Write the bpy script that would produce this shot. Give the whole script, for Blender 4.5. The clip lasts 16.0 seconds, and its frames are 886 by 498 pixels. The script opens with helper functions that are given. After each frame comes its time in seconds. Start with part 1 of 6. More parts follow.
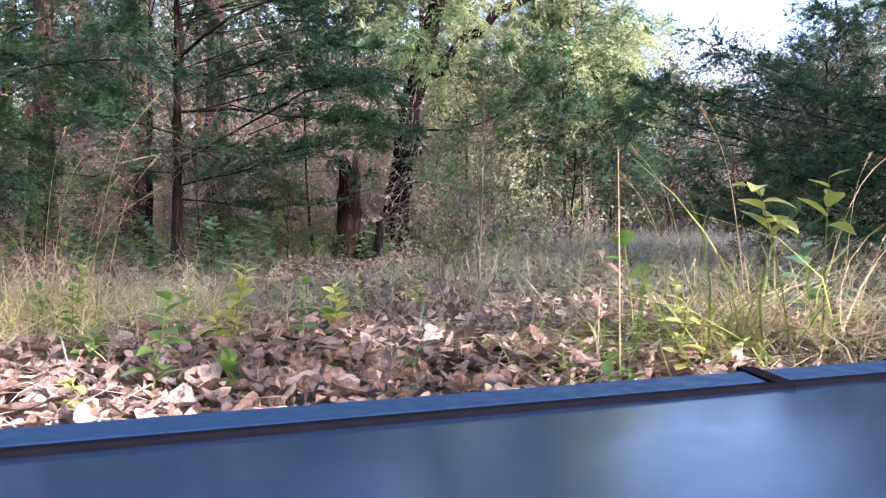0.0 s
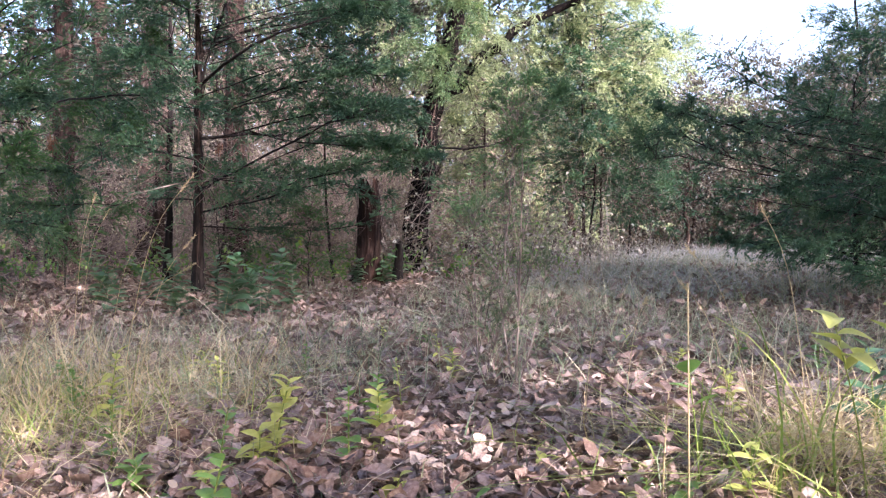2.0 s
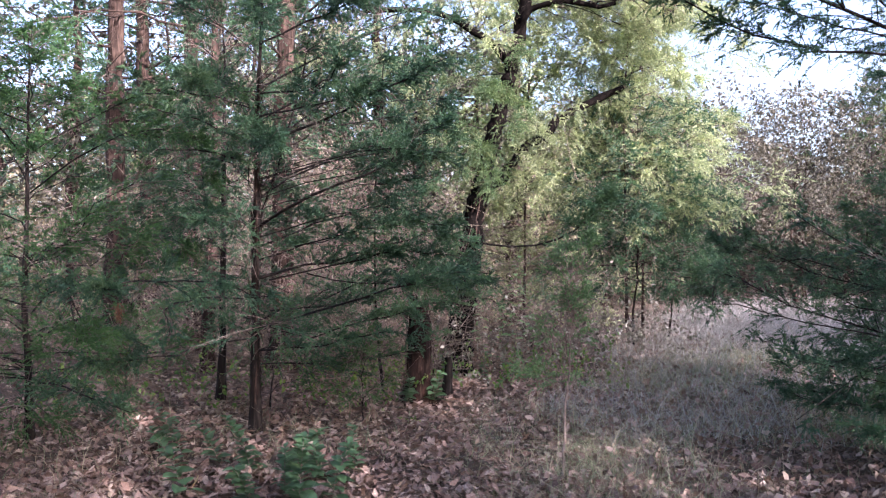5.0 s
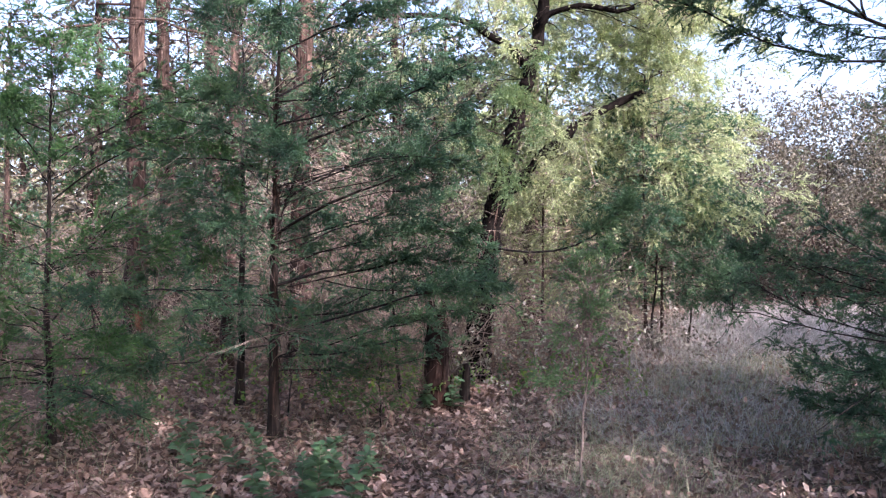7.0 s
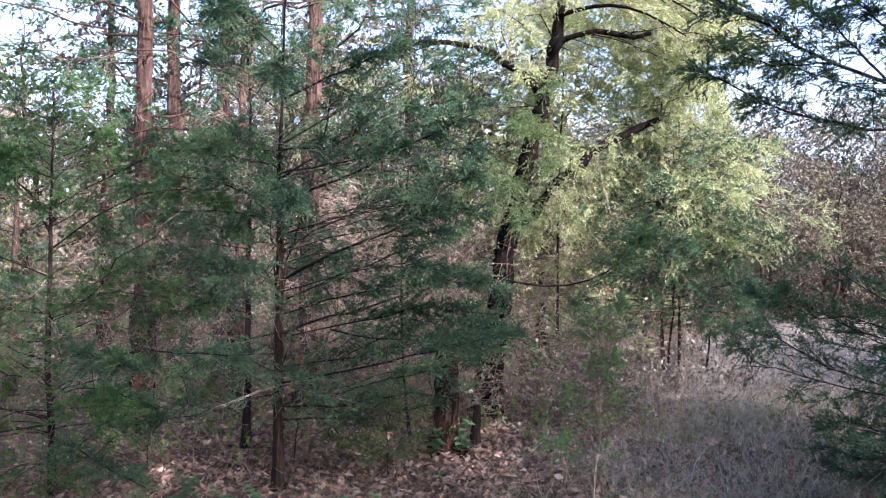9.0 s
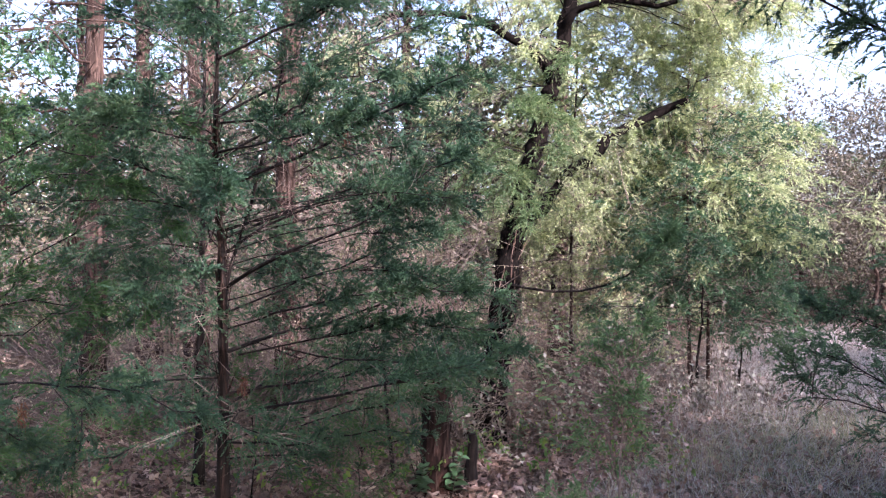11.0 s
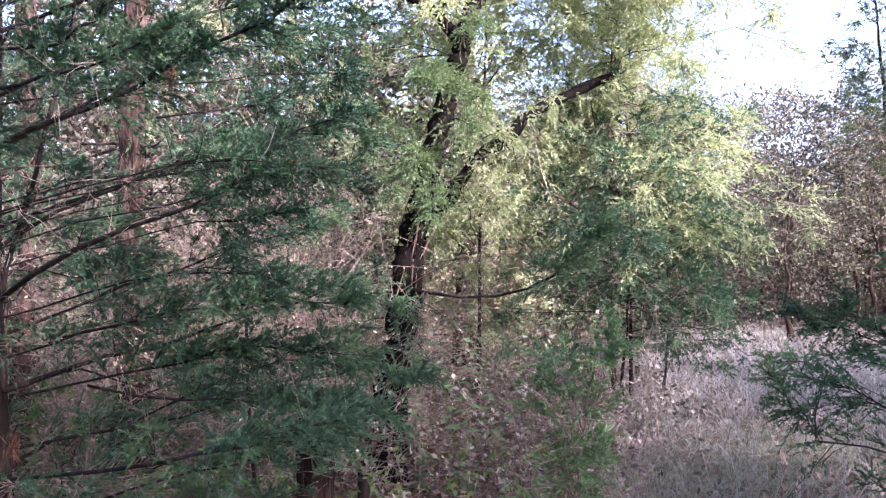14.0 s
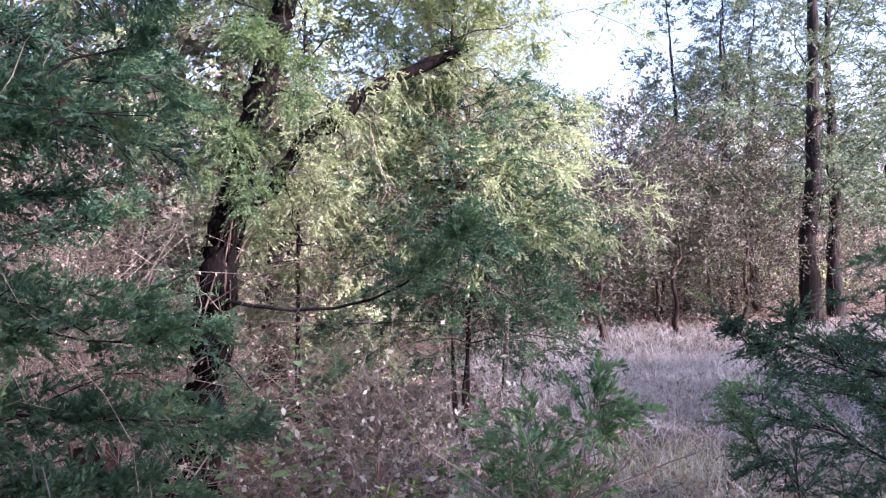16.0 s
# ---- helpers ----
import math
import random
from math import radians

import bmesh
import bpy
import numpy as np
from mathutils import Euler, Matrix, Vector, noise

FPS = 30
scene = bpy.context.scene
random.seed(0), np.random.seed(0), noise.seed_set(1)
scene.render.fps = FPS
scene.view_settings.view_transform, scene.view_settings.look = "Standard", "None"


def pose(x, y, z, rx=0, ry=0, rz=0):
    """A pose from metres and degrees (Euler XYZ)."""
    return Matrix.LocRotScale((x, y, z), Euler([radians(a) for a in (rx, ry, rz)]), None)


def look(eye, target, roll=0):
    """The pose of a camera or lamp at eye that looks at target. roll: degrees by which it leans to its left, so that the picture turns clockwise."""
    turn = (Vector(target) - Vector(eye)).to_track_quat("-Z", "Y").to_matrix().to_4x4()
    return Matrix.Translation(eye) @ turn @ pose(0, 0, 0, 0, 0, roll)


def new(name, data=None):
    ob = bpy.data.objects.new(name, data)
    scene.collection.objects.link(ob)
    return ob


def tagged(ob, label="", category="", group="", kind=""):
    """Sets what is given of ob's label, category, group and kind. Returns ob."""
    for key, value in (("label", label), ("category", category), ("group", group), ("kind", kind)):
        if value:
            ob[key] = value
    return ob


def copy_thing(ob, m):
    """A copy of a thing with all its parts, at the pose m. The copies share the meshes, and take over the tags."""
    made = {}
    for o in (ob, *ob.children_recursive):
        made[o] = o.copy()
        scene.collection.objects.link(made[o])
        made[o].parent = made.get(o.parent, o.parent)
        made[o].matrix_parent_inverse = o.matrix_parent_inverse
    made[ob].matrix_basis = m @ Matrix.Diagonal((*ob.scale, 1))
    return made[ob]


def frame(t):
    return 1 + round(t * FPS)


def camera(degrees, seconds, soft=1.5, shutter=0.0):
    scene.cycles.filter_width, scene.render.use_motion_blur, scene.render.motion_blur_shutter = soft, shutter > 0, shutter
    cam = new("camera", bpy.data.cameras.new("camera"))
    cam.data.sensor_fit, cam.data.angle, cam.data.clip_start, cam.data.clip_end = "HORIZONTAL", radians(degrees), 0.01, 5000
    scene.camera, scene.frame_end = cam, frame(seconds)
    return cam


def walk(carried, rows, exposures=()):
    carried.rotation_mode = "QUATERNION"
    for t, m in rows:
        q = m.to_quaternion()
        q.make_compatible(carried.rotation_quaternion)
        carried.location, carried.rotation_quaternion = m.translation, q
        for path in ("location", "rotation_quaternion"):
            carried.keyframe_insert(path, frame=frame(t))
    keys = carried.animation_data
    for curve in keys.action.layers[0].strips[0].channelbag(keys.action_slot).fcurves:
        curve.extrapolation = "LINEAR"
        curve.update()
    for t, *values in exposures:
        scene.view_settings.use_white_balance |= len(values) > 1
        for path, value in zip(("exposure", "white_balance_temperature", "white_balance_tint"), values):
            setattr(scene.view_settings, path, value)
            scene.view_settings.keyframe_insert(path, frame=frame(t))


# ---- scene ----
cam = camera(55.8, 16.0, soft=1.3)
METRES, EYE = 5.6, 0.22
ROWS = [
    (0.0, 0.0, 0.0, 0.0, 0.0, 0.0, -0.0),
    (0.5, 0.0, 0.0, -0.0, 0.43, -0.0, -0.02),
    (1.0, 0.0001, 0.0001, -0.0, 0.56, -0.0, -0.02),
    (1.3, -0.0, 0.0001, 0.0, 0.66, 0.0, -0.04),
    (1.4, -0.0005, 0.0001, 0.0007, 0.69, 0.0, -0.04),
    (1.5, -0.002, 0.0026, 0.0032, 0.72, 0.01, -0.06),
    (2.0, -0.0126, 0.0104, 0.0365, 0.87, 0.04, -0.11),
    (2.5, -0.0188, 0.0166, 0.0657, 1.09, 0.06, -0.06),
    (3.0, -0.0329, 0.0176, 0.1038, 1.39, 0.11, 0.05),
    (3.5, -0.0457, 0.0102, 0.153, 1.67, 0.17, 0.05),
    (4.0, -0.0518, 0.0072, 0.1968, 1.97, 0.29, 0.07),
    (4.2, -0.0522, 0.0062, 0.2135, 2.1, 0.3, 0.06),
    (6.5, -0.0526, 0.0012, 0.2218, 3.54, 0.44, -0.08),
    (7.0, -0.0515, 0.0026, 0.2268, 3.86, 0.45, -0.07),
    (7.5, -0.0498, 0.0026, 0.2474, 4.18, 0.47, -0.08),
    (8.0, -0.0486, 0.0031, 0.2766, 4.49, 0.49, -0.09),
    (8.5, -0.0457, 0.0078, 0.2858, 4.78, 0.51, -0.1),
    (9.0, -0.0407, 0.0338, 0.2884, 5.1, 0.54, -0.12),
    (9.2, -0.0388, 0.052, 0.2888, 5.22, 0.54, -0.12),
    (11.5, -0.0186, 0.3005, 0.2893, 6.46, 0.58, -0.1),
    (12.0, -0.0157, 0.3424, 0.2882, 6.68, 0.56, -0.09),
    (12.5, -0.0145, 0.3835, 0.2862, 6.9, 0.56, -0.1),
    (12.6, -0.0149, 0.3923, 0.2861, 6.03, 0.57, -0.09),
    (12.7, -0.0154, 0.4011, 0.286, 5.19, 0.58, -0.08),
    (12.8, -0.0158, 0.4098, 0.286, 4.8, 0.59, -0.08),
    (12.9, -0.0163, 0.4186, 0.2859, 4.35, 0.6, -0.07),
    (13.0, -0.0167, 0.4274, 0.2858, 4.29, 0.61, -0.06),
    (13.2, -0.0189, 0.4418, 0.2857, 4.41, 0.61, -0.05),
    (13.4, -0.0212, 0.4561, 0.2856, 4.59, 0.61, -0.04),
    (13.5, -0.0223, 0.4633, 0.2855, 4.5, 0.61, -0.04),
    (13.6, -0.0236, 0.4696, 0.2856, 4.44, 0.62, -0.02),
    (13.7, -0.0248, 0.4759, 0.2857, 3.73, 0.63, 0.01),
    (13.8, -0.0261, 0.4823, 0.2858, 2.88, 0.65, 0.03),
    (13.9, -0.0273, 0.4886, 0.2859, 1.24, 0.66, 0.06),
    (14.0, -0.0286, 0.4949, 0.286, -0.53, 0.67, 0.08),
    (14.1, -0.0303, 0.4997, 0.2858, -1.79, 0.66, 0.09),
    (14.2, -0.0319, 0.5045, 0.2857, -2.63, 0.65, 0.1),
    (14.3, -0.0336, 0.5093, 0.2855, -3.67, 0.65, 0.1),
    (14.4, -0.0352, 0.5141, 0.2854, -4.14, 0.64, 0.11),
    (14.5, -0.0369, 0.5189, 0.2852, -4.24, 0.63, 0.12),
    (14.6, -0.0389, 0.5264, 0.2855, -4.21, 0.64, 0.12),
    (14.7, -0.0409, 0.5338, 0.2857, -4.01, 0.65, 0.12),
    (14.8, -0.0428, 0.5413, 0.286, -4.02, 0.65, 0.13),
    (14.9, -0.0448, 0.5487, 0.2862, -4.17, 0.66, 0.13),
    (15.0, -0.0468, 0.5562, 0.2865, -5.59, 0.67, 0.13),
    (15.1, -0.0479, 0.5688, 0.2869, -7.68, 0.67, 0.15),
    (15.2, -0.0491, 0.5815, 0.2874, -9.9, 0.67, 0.18),
    (15.3, -0.0502, 0.5941, 0.2878, -12.09, 0.67, 0.2),
    (15.4, -0.0514, 0.6068, 0.2883, -14.45, 0.67, 0.23),
    (15.5, -0.0525, 0.6194, 0.2887, -14.45, 0.67, 0.25),
    (15.6, -0.0538, 0.6355, 0.2889, -14.39, 0.67, 0.25),
    (15.7, -0.0551, 0.6516, 0.289, -14.38, 0.67, 0.24),
    (15.8, -0.0563, 0.6678, 0.2892, -14.34, 0.67, 0.24),
    (15.9, -0.0576, 0.6839, 0.2893, -14.41, 0.67, 0.23),
    (16.0, -0.0589, 0.7, 0.2895, -14.42, 0.67, 0.23),
]
EXPOSURE = [(0.0, 2.36, 5850, 26), (2.5, 2.33, 5850, 26), (4.0, 2.21, 5850, 28), (9.0, 2.13, 5850, 29), (12.5, 2.21, 5800, 34), (14.0, 2.42, 5760, 36), (15.0, 2.42, 5700, 39), (16.0, 2.28, 5580, 39)]
walk(cam, [(t, pose(METRES * x, METRES * y, EYE + METRES * z, 90 + pitch, roll, yaw)) for t, x, y, z, yaw, pitch, roll in ROWS], EXPOSURE)

# ---- sky and sun ----
SUN_TO = Vector((0.62, -0.62, 0.44)).normalized()      # towards the sun: right of and behind the walk
world = bpy.data.worlds.new("sky")
scene.world = world
world.use_nodes = True
wn = world.node_tree.nodes
sky = wn.new("ShaderNodeTexSky")
sky.sky_type, sky.sun_disc = "NISHITA", False
sky.sun_elevation = math.asin(SUN_TO.z)
sky.sun_rotation = math.atan2(SUN_TO.x, SUN_TO.y)
world.node_tree.links.new(sky.outputs[0], wn["Background"].inputs[0])
wn["Background"].inputs[1].default_value = 0.15
sky.dust_density, sky.air_density, sky.ozone_density = 4.0, 1.0, 1.0
sun = new("sun", bpy.data.lights.new("sun", "SUN"))
sun.data.energy, sun.data.angle, sun.data.color = 4.4, radians(0.6), (1.0, 0.93, 0.83)
sun.matrix_world = look((0, 0, 30), Vector((0, 0, 30)) - SUN_TO)


# ---- materials ----
def mat(name):
    m = bpy.data.materials.new(name)
    m.use_nodes = True
    return m, m.node_tree.nodes, m.node_tree.links, m.node_tree.nodes["Principled BSDF"]


def ramp(nodes, stops):
    r = nodes.new("ShaderNodeValToRGB")
    e = r.color_ramp.elements
    while len(e) < len(stops):
        e.new(0.5)
    for el, (p, c) in zip(e, stops):
        el.position, el.color = p, (*c, 1)
    return r


def foliage(name, stops, through_light=0.35, rough=0.55, glow=1.5, patch=1.2, blotch=0.0, single=False, clumpy=0.5):
    """Leaves: each leaf has its own tone, clumps drift in tone, light comes through."""
    m, n, l, b = mat(name)
    geo, tc, noi = n.new("ShaderNodeNewGeometry"), n.new("ShaderNodeTexCoord"), n.new("ShaderNodeTexNoise")
    noi.inputs["Scale"].default_value = patch
    noi.inputs["Detail"].default_value = 3
    l.new(tc.outputs["Object"], noi.inputs["Vector"])
    add = n.new("ShaderNodeMath"); add.operation = "MULTIPLY_ADD"
    l.new(noi.outputs["Fac"], add.inputs[0]); add.inputs[1].default_value = clumpy
    sub = n.new("ShaderNodeMath"); sub.operation = "MULTIPLY"
    l.new(n.new("ShaderNodeObjectInfo").outputs["Random"] if single else geo.outputs["Random Per Island"], sub.inputs[0]); sub.inputs[1].default_value = 1.25 - clumpy
    l.new(sub.outputs[0], add.inputs[2])
    sh = n.new("ShaderNodeMath"); sh.operation = "SUBTRACT"
    l.new(add.outputs[0], sh.inputs[0]); sh.inputs[1].default_value = 0.12
    r = ramp(n, stops)
    if blotch:
        fine = n.new("ShaderNodeTexNoise")
        fine.inputs["Scale"].default_value, fine.inputs["Detail"].default_value = (8 if single else 130), 6
        l.new(tc.outputs["Object"], fine.inputs["Vector"])
        ad = n.new("ShaderNodeMath"); ad.operation = "MULTIPLY_ADD"; ad.inputs[1].default_value = blotch
        l.new(fine.outputs["Fac"], ad.inputs[0]); l.new(sh.outputs[0], ad.inputs[2])
        sh = n.new("ShaderNodeMath"); sh.operation = "SUBTRACT"; sh.inputs[1].default_value = blotch * 0.5
        l.new(ad.outputs[0], sh.inputs[0])
        bp = n.new("ShaderNodeBump"); bp.inputs["Strength"].default_value = 0.5; bp.inputs["Distance"].default_value = 0.01
        l.new(fine.outputs["Fac"], bp.inputs["Height"]); l.new(bp.outputs[0], b.inputs["Normal"])
    l.new(sh.outputs[0], r.inputs[0])
    l.new(r.outputs[0], b.inputs["Base Color"])
    b.inputs["Roughness"].default_value = rough
    b.inputs["Specular IOR Level"].default_value = 0.35
    tr, mul, mix = n.new("ShaderNodeBsdfTranslucent"), n.new("ShaderNodeMix"), n.new("ShaderNodeMixShader")
    mul.data_type, mul.blend_type = "RGBA", "MULTIPLY"
    mul.inputs["Factor"].default_value = 1
    l.new(r.outputs[0], mul.inputs["A"])
    mul.inputs["B"].default_value = (glow, glow * 1.05, glow * 0.75, 1)
    l.new(mul.outputs["Result"], tr.inputs["Color"])
    mix.inputs[0].default_value = through_light
    l.new(b.outputs[0], mix.inputs[1]); l.new(tr.outputs[0], mix.inputs[2])
    l.new(mix.outputs[0], n["Material Output"].inputs["Surface"])
    return m


def bark(name, dark, mid, pale, fine=40.0, long=3.0, bump=0.6):
    m, n, l, b = mat(name)
    tc, mp, noi, big = n.new("ShaderNodeTexCoord"), n.new("ShaderNodeMapping"), n.new("ShaderNodeTexNoise"), n.new("ShaderNodeTexNoise")
    mp.inputs["Scale"].default_value = (fine, fine, long)
    l.new(tc.outputs["Object"], mp.inputs["Vector"]); l.new(mp.outputs[0], noi.inputs["Vector"])
    noi.inputs["Scale"].default_value = 1.0; noi.inputs["Detail"].default_value = 6; noi.inputs["Distortion"].default_value = 0.6
    l.new(tc.outputs["Object"], big.inputs["Vector"]); big.inputs["Scale"].default_value = 2.5; big.inputs["Detail"].default_value = 4
    add = n.new("ShaderNodeMath"); add.operation = "MULTIPLY_ADD"
    l.new(big.outputs["Fac"], add.inputs[0]); add.inputs[1].default_value = 0.45
    sc = n.new("ShaderNodeMath"); sc.operation = "MULTIPLY"; sc.inputs[1].default_value = 0.6
    l.new(noi.outputs["Fac"], sc.inputs[0]); l.new(sc.outputs[0], add.inputs[2])
    r = ramp(n, [(0.3, dark), (0.52, mid), (0.72, pale)])
    l.new(add.outputs[0], r.inputs[0]); l.new(r.outputs[0], b.inputs["Base Color"])
    b.inputs["Roughness"].default_value = 0.9; b.inputs["Specular IOR Level"].default_value = 0.2
    bp = n.new("ShaderNodeBump"); bp.inputs["Strength"].default_value = bump; bp.inputs["Distance"].default_value = 0.02
    l.new(noi.outputs["Fac"], bp.inputs["Height"]); l.new(bp.outputs[0], b.inputs["Normal"])
    return m


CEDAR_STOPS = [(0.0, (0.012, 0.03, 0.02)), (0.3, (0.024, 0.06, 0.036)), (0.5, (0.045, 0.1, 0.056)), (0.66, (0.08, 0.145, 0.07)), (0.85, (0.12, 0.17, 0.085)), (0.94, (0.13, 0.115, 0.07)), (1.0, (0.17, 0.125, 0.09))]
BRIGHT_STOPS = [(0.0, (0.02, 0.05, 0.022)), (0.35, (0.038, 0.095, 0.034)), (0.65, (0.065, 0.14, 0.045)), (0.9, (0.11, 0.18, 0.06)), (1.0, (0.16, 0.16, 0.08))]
# paler copies of CEDAR_STOPS: sunlight on the crowns put into the leaf colour
SUNLIT_STOPS = [(0.0, (0.09, 0.128, 0.08)), (0.3, (0.2, 0.243, 0.142)), (0.6, (0.345, 0.385, 0.23)), (0.85, (0.52, 0.54, 0.345)), (0.97, (0.5, 0.43, 0.31))]
HALF_LIT_STOPS = [(0.0, (0.03, 0.06, 0.035)), (0.35, (0.07, 0.125, 0.06)), (0.65, (0.14, 0.19, 0.085)), (0.88, (0.24, 0.26, 0.13)), (1.0, (0.3, 0.22, 0.14))]
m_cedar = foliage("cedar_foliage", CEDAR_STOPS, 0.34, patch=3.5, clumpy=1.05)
m_far_wood = foliage("far_wood", [(0.0, (0.04, 0.05, 0.026)), (0.35, (0.1, 0.095, 0.05)), (0.65, (0.19, 0.155, 0.1)), (1.0, (0.3, 0.24, 0.17))], 0.3)
m_far_brush = foliage("far_brown_wood", [(0.0, (0.05, 0.045, 0.035)), (0.4, (0.13, 0.11, 0.085)), (0.7, (0.22, 0.19, 0.155)), (0.9, (0.33, 0.29, 0.25)), (1.0, (0.14, 0.17, 0.08))], 0.3, patch=0.6)
m_cedar_bright = foliage("fresh_green_cedar_foliage", BRIGHT_STOPS, 0.32, patch=5, clumpy=0.8)
m_cedar_sunlit = foliage("cedar_foliage_painted_sun", SUNLIT_STOPS, 0.48, glow=1.5, patch=3, clumpy=0.7)
m_cedar_half_lit = foliage("green_cedar_foliage", HALF_LIT_STOPS, 0.4, patch=3.5, clumpy=0.8)
m_cedar_grove = foliage("grey_green_cedar_foliage", [(0.0, (0.03, 0.048, 0.036)), (0.35, (0.068, 0.098, 0.065)), (0.65, (0.125, 0.155, 0.1)), (0.88, (0.2, 0.21, 0.145)), (1.0, (0.26, 0.2, 0.15))], 0.4, patch=2.5, clumpy=0.8)
m_dead_spray = foliage("dead_cedar_foliage", [(0.0, (0.07, 0.03, 0.016)), (0.5, (0.13, 0.055, 0.032)), (0.9, (0.2, 0.1, 0.06))])
m_bark = bark("cedar_bark", (0.01, 0.0065, 0.0052), (0.034, 0.021, 0.0165), (0.12, 0.078, 0.06))
m_shred = bark("peeling_cedar_bark", (0.02, 0.012, 0.009), (0.06, 0.038, 0.03), (0.17, 0.12, 0.098))
# shade over the leaning cedar is put into this near-black bark colour
m_bark_shaded = bark("shade_painted_cedar_bark", (0.002, 0.0016, 0.0015), (0.005, 0.004, 0.0036), (0.015, 0.0118, 0.0105))
m_bark_shaded.node_tree.nodes["Principled BSDF"].inputs["Specular IOR Level"].default_value = 0.03
# darker copy of cedar_bark: shade under the crowns put into the colour
m_bark_dark = bark("shade_darkened_cedar_bark", (0.004, 0.0033, 0.003), (0.012, 0.009, 0.0078), (0.055, 0.042, 0.036))
m_wood_red = bark("rotten_stump_wood", (0.006, 0.003, 0.0022), (0.017, 0.0078, 0.0055), (0.05, 0.023, 0.016))
m_twig = bark("grey_brown_twig", (0.08, 0.06, 0.05), (0.2, 0.155, 0.13), (0.38, 0.32, 0.275), 20, 20, 0.2)
m_pale_wood = bark("pale_dead_wood", (0.15, 0.12, 0.09), (0.3, 0.245, 0.195), (0.46, 0.39, 0.33), 60, 6, 0.3)
m_grass = foliage("mixed_grass", [(0.0, (0.1, 0.145, 0.085)), (0.3, (0.19, 0.24, 0.15)), (0.55, (0.32, 0.31, 0.21)), (0.8, (0.46, 0.39, 0.28)), (1.0, (0.6, 0.52, 0.4))], 0.35, 0.6, 1.2, 0.8)
m_dry = foliage("dry_lilac_grass", [(0.0, (0.145, 0.15, 0.13)), (0.3, (0.28, 0.266, 0.262)), (0.6, (0.41, 0.39, 0.388)), (0.85, (0.54, 0.512, 0.505)), (1.0, (0.68, 0.65, 0.63))], 0.35, 0.6, 1.15, 2.5, clumpy=0.8)
m_green_grass = foliage("green_grass", [(0.0, (0.1, 0.15, 0.03)), (0.5, (0.2, 0.25, 0.06)), (0.8, (0.34, 0.36, 0.11)), (1.0, (0.5, 0.42, 0.2))], 0.4, 0.5, 1.3, 2)
m_straw = foliage("straw", [(0.0, (0.3, 0.22, 0.11)), (0.5, (0.46, 0.36, 0.21)), (1.0, (0.62, 0.53, 0.36))], 0.35, 0.6, 1.2, 2)
LITTER_STOPS = [(0.0, (0.035, 0.022, 0.016)), (0.14, (0.11, 0.07, 0.054)), (0.3, (0.24, 0.176, 0.152)), (0.44, (0.15, 0.086, 0.062)), (0.58, (0.315, 0.222, 0.182)), (0.7, (0.17, 0.105, 0.076)), (0.85, (0.43, 0.34, 0.295)), (1.0, (0.45, 0.34, 0.22))]
m_litter = foliage("leaf_litter", LITTER_STOPS, 0.2, 0.6, 1.1, 3, 0.4)
m_fallen = foliage("fallen_leaf", LITTER_STOPS, 0.2, 0.6, 1.1, 3, 0.45, True)
m_dry_leaf = foliage("dry_hanging_leaf", [(0.0, (0.12, 0.085, 0.06)), (0.35, (0.26, 0.215, 0.15)), (0.7, (0.42, 0.37, 0.27)), (1.0, (0.6, 0.56, 0.44))], 0.3, 0.6, 1.1, 1)
m_brush_leaf = foliage("brown_brush_leaf", [(0.0, (0.03, 0.03, 0.022)), (0.4, (0.075, 0.068, 0.05)), (0.65, (0.13, 0.115, 0.088)), (0.85, (0.2, 0.18, 0.145)), (1.0, (0.1, 0.13, 0.055))], 0.3, 0.6, 1.1, 1)
m_shrub_leaf = foliage("olive_shrub_leaf", [(0.0, (0.06, 0.08, 0.045)), (0.5, (0.15, 0.18, 0.1)), (1.0, (0.28, 0.3, 0.19))], 0.35, 0.6, 1.2, 2)
m_brush_mix = foliage("withered_weed_leaf", [(0.0, (0.045, 0.04, 0.03)), (0.35, (0.12, 0.11, 0.09)), (0.6, (0.23, 0.22, 0.185)), (0.8, (0.36, 0.35, 0.31)), (1.0, (0.15, 0.21, 0.12))], 0.3, 0.6, 1.1, 2)
m_herb = foliage("herb_leaf", [(0.0, (0.05, 0.12, 0.03)), (0.5, (0.1, 0.19, 0.045)), (1.0, (0.22, 0.28, 0.07))], 0.4, 0.42, 1.5, 4)
m_yellow_herb = foliage("yellow_green_herb_leaf", [(0.0, (0.18, 0.22, 0.05)), (0.5, (0.33, 0.35, 0.09)), (1.0, (0.52, 0.5, 0.18))], 0.45, 0.42, 1.4, 4)
m_sapling = foliage("pale_sapling_foliage", [(0.0, (0.06, 0.125, 0.06)), (0.5, (0.11, 0.2, 0.09)), (1.0, (0.2, 0.28, 0.14))], 0.4)
m_bramble = foliage("bramble_leaf", [(0.0, (0.03, 0.075, 0.035)), (0.5, (0.065, 0.135, 0.065)), (0.9, (0.1, 0.15, 0.07)), (1.0, (0.3, 0.26, 0.08))], 0.3, 0.45, 1.3, 4)


